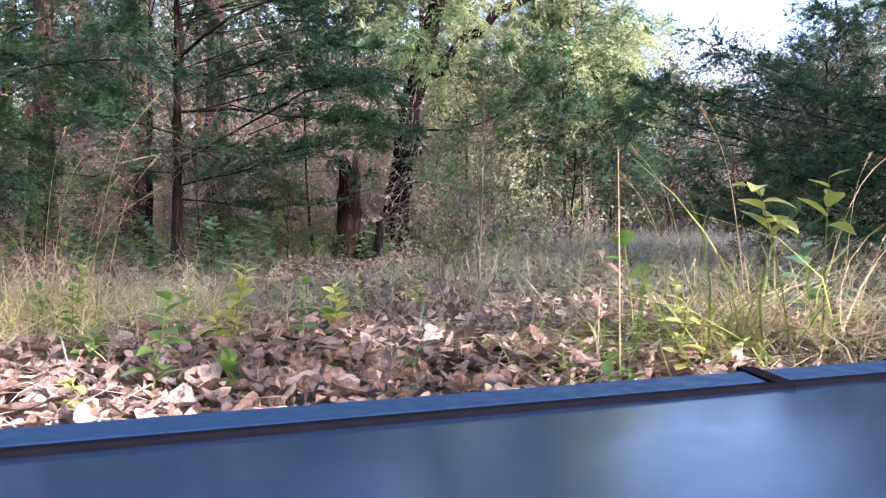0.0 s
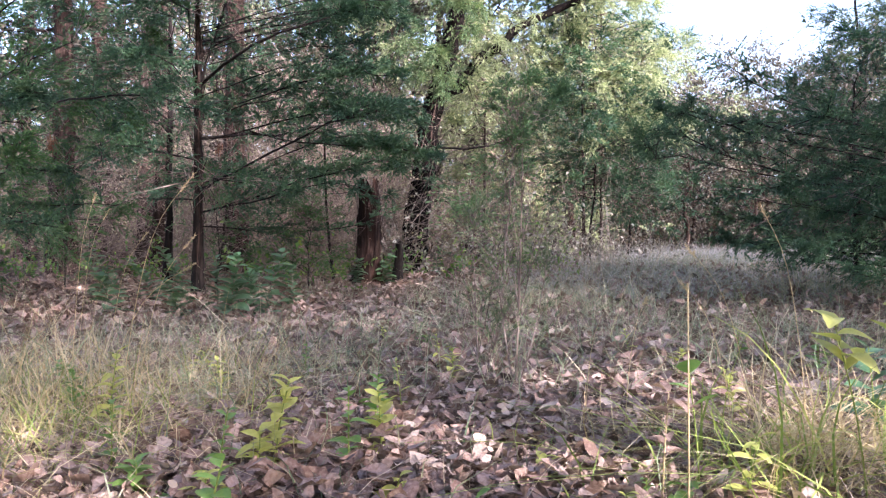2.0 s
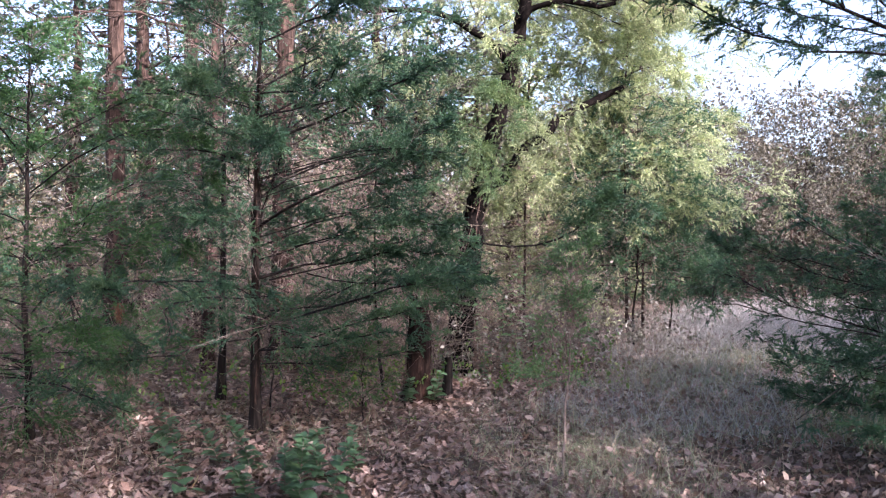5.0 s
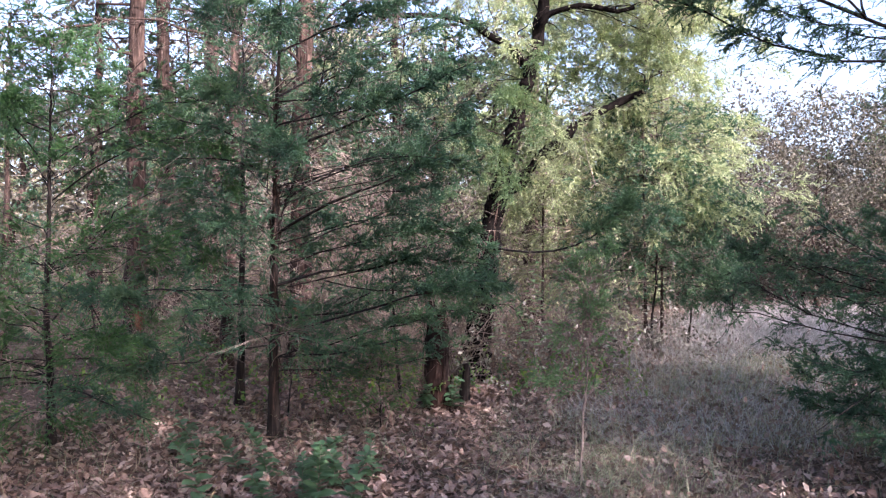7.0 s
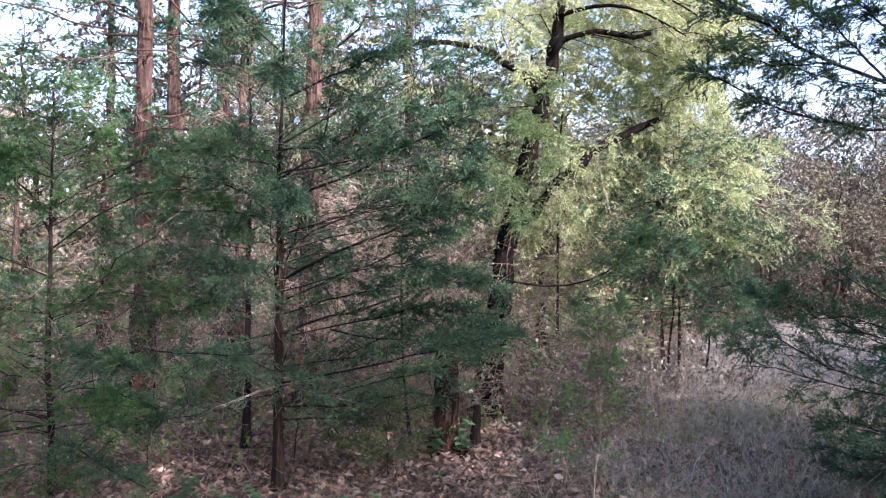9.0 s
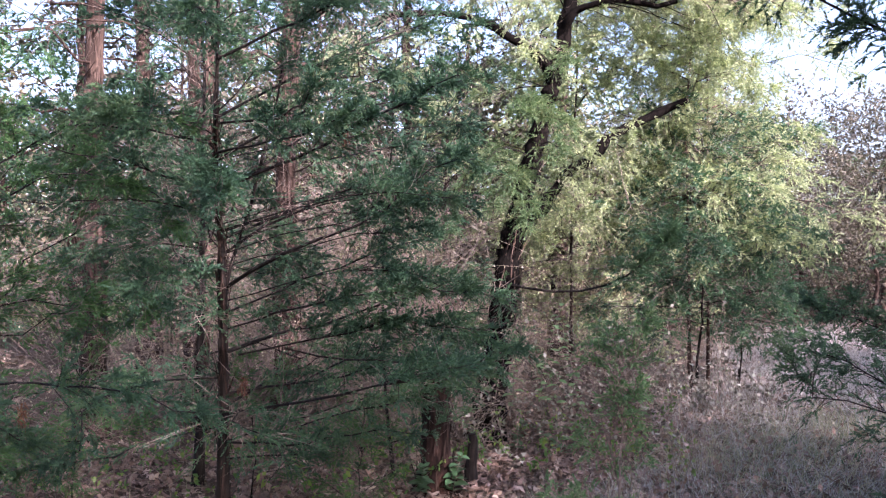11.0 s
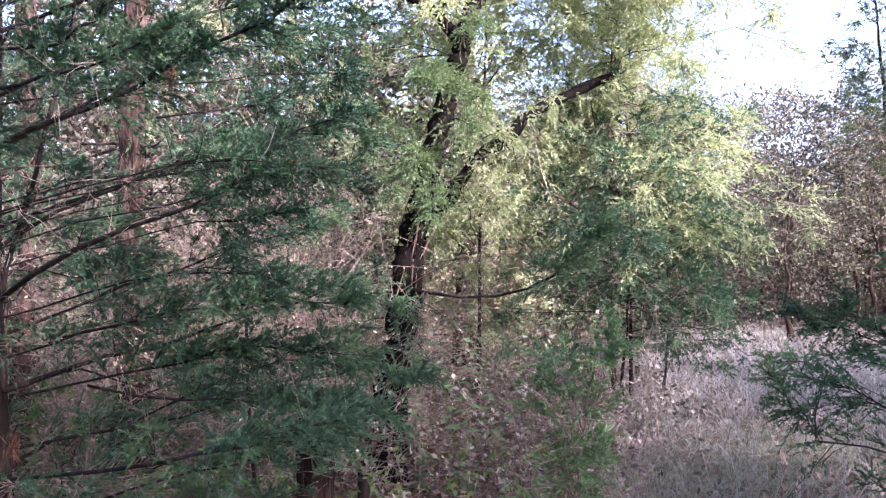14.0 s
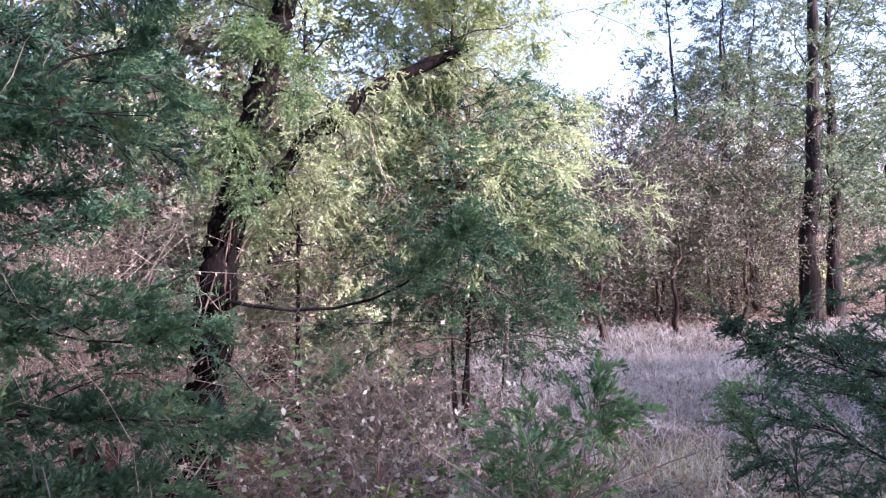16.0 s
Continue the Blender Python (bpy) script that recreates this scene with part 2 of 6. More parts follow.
def ground_material():
    m, n, l, b = mat("forest_floor")
    tc = n.new("ShaderNodeTexCoord")
    fine, mid, big = (n.new("ShaderNodeTexNoise") for _ in range(3))
    for t, s, d in ((fine, 60, 8), (mid, 9, 6), (big, 0.7, 3)):
        t.inputs["Scale"].default_value, t.inputs["Detail"].default_value = s, d
        l.new(tc.outputs["Object"], t.inputs["Vector"])
    r1 = ramp(n, [(0.3, (0.018, 0.012, 0.009)), (0.5, (0.065, 0.043, 0.033)), (0.7, (0.19, 0.135, 0.11))])
    r2 = ramp(n, [(0.35, (0.025, 0.017, 0.013)), (0.65, (0.14, 0.1, 0.08))])
    r3 = ramp(n, [(0.4, (0.13, 0.1, 0.075)), (0.65, (0.095, 0.085, 0.05))])
    l.new(fine.outputs["Fac"], r1.inputs[0]); l.new(mid.outputs["Fac"], r2.inputs[0]); l.new(big.outputs["Fac"], r3.inputs[0])
    mx, mx2 = n.new("ShaderNodeMix"), n.new("ShaderNodeMix")
    for q, f in ((mx, 0.5), (mx2, 0.35)):
        q.data_type = "RGBA"; q.inputs["Factor"].default_value = f
    l.new(r1.outputs[0], mx.inputs["A"]); l.new(r2.outputs[0], mx.inputs["B"])
    l.new(mx.outputs["Result"], mx2.inputs["A"]); l.new(r3.outputs[0], mx2.inputs["B"])
    l.new(mx2.outputs["Result"], b.inputs["Base Color"])
    b.inputs["Roughness"].default_value = 0.95; b.inputs["Specular IOR Level"].default_value = 0.15
    bp = n.new("ShaderNodeBump"); bp.inputs["Strength"].default_value = 0.8; bp.inputs["Distance"].default_value = 0.03
    l.new(fine.outputs["Fac"], bp.inputs["Height"]); l.new(bp.outputs[0], b.inputs["Normal"])
    return m


m_ground = ground_material()


def plastic(name, colour, rough, gloss=0.5, metal=0.0):
    m, n, l, b = mat(name)
    tc, noi = n.new("ShaderNodeTexCoord"), n.new("ShaderNodeTexNoise")
    noi.inputs["Scale"].default_value, noi.inputs["Detail"].default_value = 300, 3
    l.new(tc.outputs["Object"], noi.inputs["Vector"])
    r = ramp(n, [(0.35, (rough * 0.8,) * 3), (0.65, (rough * 1.2,) * 3)])
    l.new(noi.outputs["Fac"], r.inputs[0]); l.new(r.outputs[0], b.inputs["Roughness"])
    b.inputs["Base Color"].default_value = (*colour, 1)
    b.inputs["Specular IOR Level"].default_value = gloss
    b.inputs["Metallic"].default_value = metal
    return m


m_case = plastic("blue_anodised_case_metal", (0.014, 0.03, 0.066), 0.15, 0.2, 0.5)
m_case_rim = plastic("navy_rim_plastic", (0.006, 0.019, 0.05), 0.5, 0.12)
m_seam = plastic("black_seam", (0.003, 0.003, 0.005), 0.9, 0.02)


# ---- mesh helpers ----
def mesh(name, V, F, material, smooth=False):
    """One mesh from arrays: V (n, 3); F (m, 3) or (m, 4), or a list of such."""
    fs = F if isinstance(F, list) else [F]
    me = bpy.data.meshes.new(name)
    loops = np.concatenate([f.ravel() for f in fs]).astype(np.int32)
    sizes = np.concatenate([np.full(len(f), f.shape[1]) for f in fs])
    starts = np.concatenate([[0], np.cumsum(sizes)[:-1]]).astype(np.int32)
    me.vertices.add(len(V)); me.vertices.foreach_set("co", np.asarray(V, np.float32).ravel())
    me.loops.add(len(loops)); me.loops.foreach_set("vertex_index", loops)
    me.polygons.add(len(sizes)); me.polygons.foreach_set("loop_start", starts)
    if smooth:
        me.polygons.foreach_set("use_smooth", np.ones(len(sizes), bool))
    me.update(calc_edges=True)
    me.materials.append(material)
    return me


def join(parts):
    """Several (V, F) pairs as one."""
    V, F, k = [], [], 0
    for v, f in parts:
        V.append(v); F.append(f + k); k += len(v)
    return np.concatenate(V), F


def child(name, me, parent, label=""):
    ob = new(name, me)
    ob.parent = parent
    return tagged(ob, label)


def part(name, bm, material, parent, label=""):
    me = bpy.data.meshes.new(name)
    bm.to_mesh(me); bm.free()
    me.materials.append(material)
    return child(name, me, parent, label)


def thing(name, label, category, group="", kind="", at=(0, 0, 0)):
    ob = new(name)
    ob.empty_display_size = 0.1
    ob.location = at
    return tagged(ob, label, category, group, kind)


def unit(a):
    return a / np.maximum(np.linalg.norm(a, axis=-1, keepdims=True), 1e-9)


def tubes(P, R, sides=3, rough=0.0, rng=None):
    """Tapered tubes along the polylines P (n, k, 3) with the radii R (n, k)."""
    n, k, _ = P.shape
    T = unit(np.gradient(P, axis=1))
    ref = np.where(np.abs(T[..., 2:3]) > 0.9, np.array([1.0, 0, 0]), np.array([0, 0, 1.0]))
    A = unit(np.cross(T, ref)); B = np.cross(T, A)
    a = np.arange(sides) * 2 * np.pi / sides
    r = R[:, :, None, None] * np.ones((1, 1, sides, 1))
    if rough:
        r = r * (1 + rough * rng.standard_normal((n, k, sides, 1)))
    V = P[:, :, None] + r * (np.cos(a)[None, None, :, None] * A[:, :, None] + np.sin(a)[None, None, :, None] * B[:, :, None])
    i = np.arange(n)[:, None, None] * k * sides; j = np.arange(k - 1)[None, :, None] * sides; s = np.arange(sides)[None, None]
    s2 = (s + 1) % sides
    F = np.stack([i + j + s, i + j + s2, i + j + sides + s2, i + j + sides + s], -1).reshape(-1, 4)
    return V.reshape(-1, 3), F


def cap(P, r, sides=10):
    """A round end at the last point of a polyline."""
    t = unit(P[-1] - P[-2]); A = unit(np.cross(t, [0.3, 0.2, 1.0])); B = np.cross(t, A)
    a = np.arange(sides) * 2 * np.pi / sides
    ring = P[-1] + r * (np.cos(a)[:, None] * A + np.sin(a)[:, None] * B) * (1 + 0.1 * np.sin(a * 3))[:, None]
    V = np.concatenate([ring, [P[-1] + t * 0.004]])
    F = np.array([[i, (i + 1) % sides, sides] for i in range(sides)])
    return V, F


def kites(O, D, L, W, rng):
    """Small pointed leaves at O along D."""
    n = len(O)
    S = unit(np.cross(D, rng.standard_normal((n, 3))))
    N = np.cross(D, S)
    m = O + D * L[:, None] * 0.45 + N * L[:, None] * 0.06
    V = np.stack([O, m + S * W[:, None], O + D * L[:, None], m - S * W[:, None]], 1).reshape(-1, 3)
    return V, np.arange(4 * n).reshape(n, 4)


def needles(O, D, L, W, rng):
    """Thin pointed needles, one face each."""
    n = len(O)
    S = unit(np.cross(D, rng.standard_normal((n, 3)))) * W[:, None]
    V = np.stack([O - S, O + S, O + D * L[:, None]], 1).reshape(-1, 3)
    return V, np.arange(3 * n).reshape(n, 3)


def blades(O, D, L, W, bend, rng, k=3):
    """Grass blades: ribbons from O towards D, bending over sideways and down."""
    n = len(O)
    side = unit(np.cross(D, np.array([0, 0, 1.0]) + 0.2 * rng.standard_normal((n, 3))))
    a = rng.uniform(0, 2 * np.pi, n)
    out = np.stack([np.cos(a), np.sin(a), np.zeros(n)], 1)
    u = np.linspace(0, 1, k)[None, :, None]
    C = O[:, None] + D[:, None] * (L[:, None, None] * u) + (out[:, None] + np.array([0, 0, -0.45])) * (bend * L)[:, None, None] * u ** 2.2
    w = W[:, None, None] * np.linspace(1, 0.12, k)[None, :, None] * side[:, None]
    V = np.stack([C - w, C + w], 2).reshape(-1, 3)
    i = np.arange(n)[:, None] * 2 * k; j = np.arange(k - 1)[None] * 2
    F = np.stack([i + j, i + j + 1, i + j + 3, i + j + 2], -1).reshape(-1, 4)
    return V, F


def resample(pts, k):
    """k points along a smooth line through the given ones."""
    p = np.asarray(pts, float)
    t = np.linspace(0, 1, len(p)); u = np.linspace(0, 1, k)
    q = np.stack([np.interp(u, t, p[:, c]) for c in range(3)], 1)
    for _ in range(2):
        q[1:-1] = 0.25 * q[:-2] + 0.5 * q[1:-1] + 0.25 * q[2:]
    return q


def along(P, rows, u):
    """Points and directions at the fractions u on the polylines P[rows]."""
    k = P.shape[1]
    f = np.clip(u, 0, 0.999) * (k - 1)
    i = f.astype(int); w = (f - i)[:, None]
    a, b = P[rows, i], P[rows, i + 1]
    return a * (1 - w) + b * w, unit(b - a)


def sprays(rng, limbs, n_side, n_spray, n_leaf, leaf=0.05, width=0.007, start=0.15, droop=0.25, side_len=0.4, spread=1.0, up=0.15, plume=0.15, clump=0.75):
    """Feathery cedar twigs in clumps on limbs (n, k, 3). Returns the twigs' and the leaves' (V, F)."""
    n = len(limbs)
    span = np.linalg.norm(np.diff(limbs, axis=1), axis=2).sum(1)
    rows = np.repeat(np.arange(n), np.maximum(4, np.round(n_side * span / span.mean())).astype(int))
    u = rng.uniform(0, 1, len(rows)) ** 0.8
    kn = 4 if n > 1 else 10
    knots = rng.uniform(0.05, 1, (n, kn))[rows, rng.integers(0, kn, len(rows))]
    u = np.where(rng.uniform(0, 1, len(rows)) < clump, np.clip(knots + 0.04 * rng.standard_normal(len(rows)), 0, 1), u)
    u = start + (1 - start) * u
    o, t = along(limbs, rows, u)
    sgn = rng.choice([-1.0, 1.0], len(rows))[:, None]
    sd = unit(np.cross(t, [0, 0, 1.0]))
    d = unit(t * 0.75 + sd * sgn * rng.uniform(0.2, 1.0, (len(rows), 1)) * spread + np.array([0, 0, up]) + 0.45 * rng.standard_normal((len(rows), 3)))
    ln = np.clip(span[rows] * side_len * (1.15 - u), 0.1, 0.5) * rng.uniform(0.5, 1.25, len(rows))
    s = np.linspace(0, 1, 5)[None, :, None]
    tw = o[:, None] + d[:, None] * ln[:, None, None] * s + np.array([0, 0, -1.0]) * (droop * ln * rng.uniform(0.2, 1.4, len(rows)))[:, None, None] * s ** 2
    tw += 0.045 * ln[:, None, None] * rng.standard_normal(tw.shape) * s
    tv = tubes(tw[:, ::2], (0.0014 + 0.003 * ln)[:, None] * np.linspace(1, 0.4, 3)[None], 3)
    r2 = np.repeat(np.arange(len(tw)), n_spray)
    v = rng.uniform(0.08, 1, len(r2)) ** 0.75
    o2, t2 = along(tw, r2, v)
    sd2 = unit(np.cross(t2, [0, 0, 1.0])) * rng.choice([-1.0, 1.0], len(r2))[:, None]
    d2 = unit(t2 + 0.6 * sd2 + 0.45 * rng.standard_normal((len(r2), 3)) + np.array([0, 0, 0.12]))
    l2 = rng.uniform(0.5, 1.4, len(r2)) * plume
    # a plume narrows to its tip
    r3 = np.repeat(np.arange(len(r2)), n_leaf)
    w3 = rng.uniform(0.0, 1, len(r3))
    o3 = o2[r3] + d2[r3] * (l2[r3] * w3)[:, None] - np.array([0, 0, 1.0]) * (0.25 * l2[r3] * w3 ** 2)[:, None]
    q = rng.standard_normal((len(r3), 3))
    q = unit(q - d2[r3] * (q * d2[r3]).sum(1, keepdims=True))
    d3 = unit(d2[r3] + q * (0.65 - 0.35 * w3)[:, None] + 0.12 * rng.standard_normal((len(r3), 3)))
    L3 = leaf * (1.25 - 0.6 * w3) * rng.uniform(0.6, 1.15, len(r3))
    return tv, needles(o3, d3, L3, width * rng.uniform(0.7, 1.3, len(r3)), rng)


def gz(x, y):
    """Height of the ground."""
    x, y = np.asarray(x, float), np.asarray(y, float)
    s = np.clip((y - 4.0) / 7.0, 0, 1)
    return 0.2 * s * s * (3 - 2 * s) + 0.1 * np.clip((y - 11) / 12, 0, 1) + 0.03 * np.sin(0.9 * x + 0.4) * np.sin(0.7 * y) + 0.012 * np.sin(3.1 * x) * np.sin(2.7 * y + 1)


def at(x, y, z=0.0):
    return np.array([x, y, float(gz(x, y)) + z])


def cedar_limbs(rng, spine, n, z0, z1, reach, rise=0.25, sag=0.35, k=8):
    """Limbs that leave the trunk's spine (k, 3) all round between the heights z0 and z1; reach(f) is their length at the height fraction f."""
    zs = np.sort(z0 + (z1 - z0) * rng.uniform(0, 1, n) ** 0.9)
    base = np.stack([np.interp(zs, spine[:, 2], spine[:, c]) for c in range(3)], 1)
    a = np.arange(n) * 2.4 + rng.uniform(-1.2, 1.2, n)
    f = (zs - z0) / (z1 - z0)
    ln = np.array([reach(q) for q in f]) * rng.uniform(0.45, 1.2, n)
    u = np.linspace(0, 1, k)[None, :, None]
    out = np.stack([np.cos(a), np.sin(a), np.zeros(n)], 1)[:, None]
    bend = np.stack([-np.sin(a), np.cos(a), np.zeros(n)], 1)[:, None] * rng.uniform(-0.4, 0.4, (n, 1, 1))
    r = rise * (0.4 + f)[:, None, None] * rng.uniform(0.4, 1.5, (n, 1, 1))
    P = base[:, None] + ln[:, None, None] * (out * u + bend * u ** 2 + np.array([0, 0, 1.0]) * (r * u * 1.6 - sag * (1 - f)[:, None, None] * u ** 2.4))
    P[:, 1:] += 0.03 * ln[:, None, None] * rng.standard_normal((n, k - 1, 3))
    P[:, 1:] += 0.07 * ln[:, None, None] * np.sin(u[:, 1:] * rng.uniform(4, 9, (n, 1, 1)) + rng.uniform(0, 6, (n, 1, 3))) * u[:, 1:]
    return P


def trunk_mesh(rng, spine, radii, material, sides=14, flare=1.5):
    """A trunk with knots and an uneven, buttressed section."""
    R = np.array(radii, float)
    R[0] *= flare
    R[1] *= 1 + (flare - 1) * 0.4
    k = 4 * len(spine)
    f = np.linspace(0, len(spine) - 1, k)
    sp = np.stack([np.interp(f, np.arange(len(spine)), spine[:, c]) for c in range(3)], 1)
    sp[1:] += R.mean() * 0.1 * rng.standard_normal((k - 1, 3)) * [1, 1, 0]
    R = np.interp(f, np.arange(len(R)), R) * (1 + 0.06 * rng.standard_normal(k) + 0.1 * (rng.uniform(0, 1, k) > 0.92))
    V, F = tubes(sp[None], R[None], sides, 0.045, rng)
    a = np.arange(sides) * 2 * np.pi / sides
    rib = 1 + 0.09 * np.sin(3 * a + 1.0) + 0.05 * np.sin(5 * a)
    V = (sp[:, None] + (V.reshape(k, sides, 3) - sp[:, None]) * rib[None, :, None]).reshape(-1, 3)
    return mesh("trunk", V, F, material, True)


def bark_shreds(rng, spine, radii, n, lmin=0.06, lmax=0.28, wmax=0.007, top=1.0):
    """Loose fibrous strips that peel from a trunk."""
    u = rng.uniform(0, top, n)
    o, t = along(spine[None], np.zeros(n, int), u)
    r = np.interp(u * (len(spine) - 1), np.arange(len(spine)), radii)
    a = rng.uniform(0, 2 * np.pi, n)
    out = np.stack([np.cos(a), np.sin(a), np.zeros(n)], 1)
    ln = rng.uniform(lmin, lmax, n)[:, None]
    d = unit(t * rng.choice([-1.0, 1.0], n)[:, None] + 0.12 * rng.standard_normal((n, 3)))
    s = np.cross(d, out) * rng.uniform(0.25, 1, n)[:, None] * wmax
    o = o + out * (r * 1.06)[:, None]
    lift = out * ln * rng.uniform(0.02, 0.16, n)[:, None]
    V = np.stack([o - s * 0.6, o + s * 0.6, o + d * ln * 0.5 + s + 0.2 * lift, o + d * ln * 0.5 - s + 0.2 * lift, o + d * ln + lift], 1).reshape(-1, 3)
    b = np.arange(n)[:, None] * 5
    return V, [np.concatenate([b, b + 1, b + 2, b + 3], 1), np.concatenate([b + 3, b + 2, b + 4], 1)]


def cedar(seed, name, label, spine, radii, limbs, counts, leaf, width, m_leaf, m_wood, group="", limb_parts=True, extra=(), shreds=0, shred_mat=None, limb_scale=1.0, **kw):
    """A cedar: trunk, limbs and a feathery crown. The spine is relative to the foot."""
    rng = np.random.default_rng(seed)
    tree = thing(name, label, "tree", group)
    trunk = child("trunk", trunk_mesh(rng, spine, radii, m_wood, 14 if limb_parts else 8), tree)
    if shreds:
        tagged(child("loose_bark", mesh("loose_bark", *bark_shreds(rng, spine, radii, shreds, top=0.7), shred_mat or m_wood), trunk, "peeling strips of bark"), kind="stuff")
    all_limbs = np.concatenate([limbs, *[e[None] for e in extra]]) if len(extra) else limbs
    span = np.linalg.norm(np.diff(all_limbs, axis=1), axis=2).sum(1)
    R = limb_scale * (0.0018 + 0.003 * span)[:, None] * np.linspace(1, 0.22, all_limbs.shape[1])[None]
    if limb_parts:
        for i in range(len(all_limbs)):
            V, F = tubes(all_limbs[i:i + 1], R[i:i + 1], 5)
            child("limb", mesh("limb", V, F, m_wood, True), tree)
    else:
        V, F = tubes(all_limbs, R, 3)
        tagged(child("branchwork", mesh("branchwork", V, F, m_wood, True), tree), kind="stuff")
    tw, lf = sprays(rng, all_limbs, *counts, leaf=leaf, width=width, **kw)
    crown = tagged(child("crown", mesh("crown", *lf, m_leaf), tree), kind="stuff")
    if limb_parts:
        tagged(child("twig", mesh("twig", *tw, m_twig), crown), kind="stuff")
        n = len(all_limbs) * 9
        o, t = along(all_limbs, np.repeat(np.arange(len(all_limbs)), 9), rng.uniform(0.05, 0.7, n))
        d = unit(t * 0.6 + 0.7 * rng.standard_normal((n, 3)) + [0, 0, -0.2])
        ln = rng.uniform(0.12, 0.42, n)
        u = np.linspace(0, 1, 4)[None, :, None]
        P = o[:, None] + d[:, None] * ln[:, None, None] * u + 0.12 * ln[:, None, None] * rng.standard_normal((n, 4, 3)) * u
        tagged(child("dead_twig", mesh("dead_twig", *tubes(P, (0.001 + 0.0035 * ln)[:, None] * np.linspace(1, 0.4, 4)[None], 3), m_twig), tree), kind="stuff")
    return tree


def bough(rng, tree, pts, r0, counts, leaf, width, m_leaf, m_wood, k=9, label="", wob=0.02, bare=0, **kw):
    """One leafy limb of a tree: a tapered, slightly crooked limb with dense sprays along it."""
    e = resample(pts, k)
    e[1:] += wob * rng.standard_normal((k - 1, 3)) * np.linspace(0.3, 1, k - 1)[:, None]
    r0 *= 0.75
    ob = child("limb", mesh("limb", *tubes(e[None], np.linspace(r0, 0.18 * r0 + 0.001, k)[None], 6, 0.1, rng), m_wood, True), tree, label)
    if bare:
        o, t = along(e[None], np.zeros(bare, int), rng.uniform(0.05, 0.85, bare))
        d = unit(t * 0.5 + 0.7 * rng.standard_normal((bare, 3)) + [0, 0, -0.15])
        ln = rng.uniform(0.1, 0.4, bare)
        u = np.linspace(0, 1, 5)[None, :, None]
        P = o[:, None] + d[:, None] * ln[:, None, None] * u + 0.1 * ln[:, None, None] * rng.standard_normal((bare, 5, 3)) * u
        tagged(child("dead_twig", mesh("dead_twig", *tubes(P, (0.0008 + 0.0026 * ln)[:, None] * np.linspace(1, 0.4, 5)[None], 3), m_twig), ob), kind="stuff")
    tw, lf = sprays(rng, e[None], *counts, leaf=leaf, width=width, **kw)
    tagged(child("spray", mesh("spray", *lf, m_leaf), ob), kind="stuff")
    tagged(child("twig", mesh("twig", *tw, m_wood), ob), kind="stuff")
    return ob


def straight(h, lean=(0, 0), k=14, wob=0.02, seed=0):
    rng = np.random.default_rng(seed)
    u = np.linspace(0, 1, k)
    w = np.cumsum(rng.standard_normal((k, 2)), 0) * wob
    w -= w[0]
    return np.stack([lean[0] * h * u + w[:, 0], lean[1] * h * u + w[:, 1], h * u - 0.05], 1)


# ---- ground ----
def grid_axis(near0, near1, step, far):
    mid = np.arange(near0, near1 + step / 2, step)
    out = np.geomspace(1, far, 14)
    return np.concatenate([near0 - out[::-1], mid, near1 + out])


gx, gy = grid_axis(-9, 11, 0.16, 900), grid_axis(-2, 20, 0.16, 900)
X, Y = np.meshgrid(gx, gy)
rg = np.random.default_rng(3)
near = (np.abs(X - 1) < 10) & (np.abs(Y - 9) < 11)
Z = gz(X, Y) + np.where(near, 0.012 * rg.standard_normal(X.shape), 0) - 0.01
V = np.stack([X, Y, Z], -1).reshape(-1, 3)
ny, nx = X.shape
i, j = np.meshgrid(np.arange(ny - 1), np.arange(nx - 1), indexing="ij")
F = np.stack([i * nx + j, i * nx + j + 1, (i + 1) * nx + j + 1, (i + 1) * nx + j], -1).reshape(-1, 4)
ground = tagged(new("ground", mesh("ground", V, F, m_ground, True)), "brown forest floor of soil and dead leaves", "ground", kind="structure")

# ---- the leaning cedar ----
rng = np.random.default_rng(11)
L_SPINE = resample([(-0.58, 9.15, 0.08), (-0.5, 9.3, 0.8), (-0.42, 9.55, 1.5), (-0.35, 9.75, 2.05), (-0.24, 9.9, 2.45), (-0.1, 10.02, 3.1), (0.08, 10.2, 3.7), (0.24, 10.3, 4.3), (0.32, 10.3, 5.4), (0.4, 10.3, 7.5)], 20)
L_RAD = np.linspace(0.14, 0.05, 20)
L_LIMB = resample([(-0.38, 9.7, 1.8), (-0.26, 9.78, 2.08), (-0.09, 9.85, 2.28), (0.06, 9.95, 2.52), (0.25, 10.03, 2.74), (0.44, 10.1, 2.9), (0.63, 10.15, 3.05), (0.91, 10.2, 3.27), (1.18, 10.25, 3.38), (1.45, 10.27, 3.45)], 18)
L_LEFT = resample([(0.06, 10.18, 3.72), (-0.1, 10.15, 3.92), (-0.28, 10.1, 4.08), (-0.61, 10.0, 4.29), (-1.08, 9.9, 4.36), (-1.67, 9.8, 4.32)], 10)
L_RIGHT = resample([(0.15, 10.2, 4.15), (0.25, 10.15, 4.4), (0.45, 10.1, 4.45), (0.79, 10.0, 4.42), (1.3, 9.9, 4.42)], 10)
L_OVER = [resample(p, 8) for p in ([(0.2, 10.25, 4.7), (0.7, 10.0, 4.8), (1.15, 9.75, 4.65), (1.6, 9.5, 4.25)], [(0.2, 10.25, 5.1), (0.8, 10.2, 5.15), (1.35, 10.0, 4.95), (1.9, 9.85, 4.5)])]
L_LOW = resample([(-0.44, 9.5, 1.6), (-0.14, 9.3, 1.52), (0.24, 9.1, 1.49), (0.54, 8.9, 1.58), (0.76, 8.7, 1.73), (0.88, 8.6, 1.87), (1.02, 8.6, 2.05)], 9)
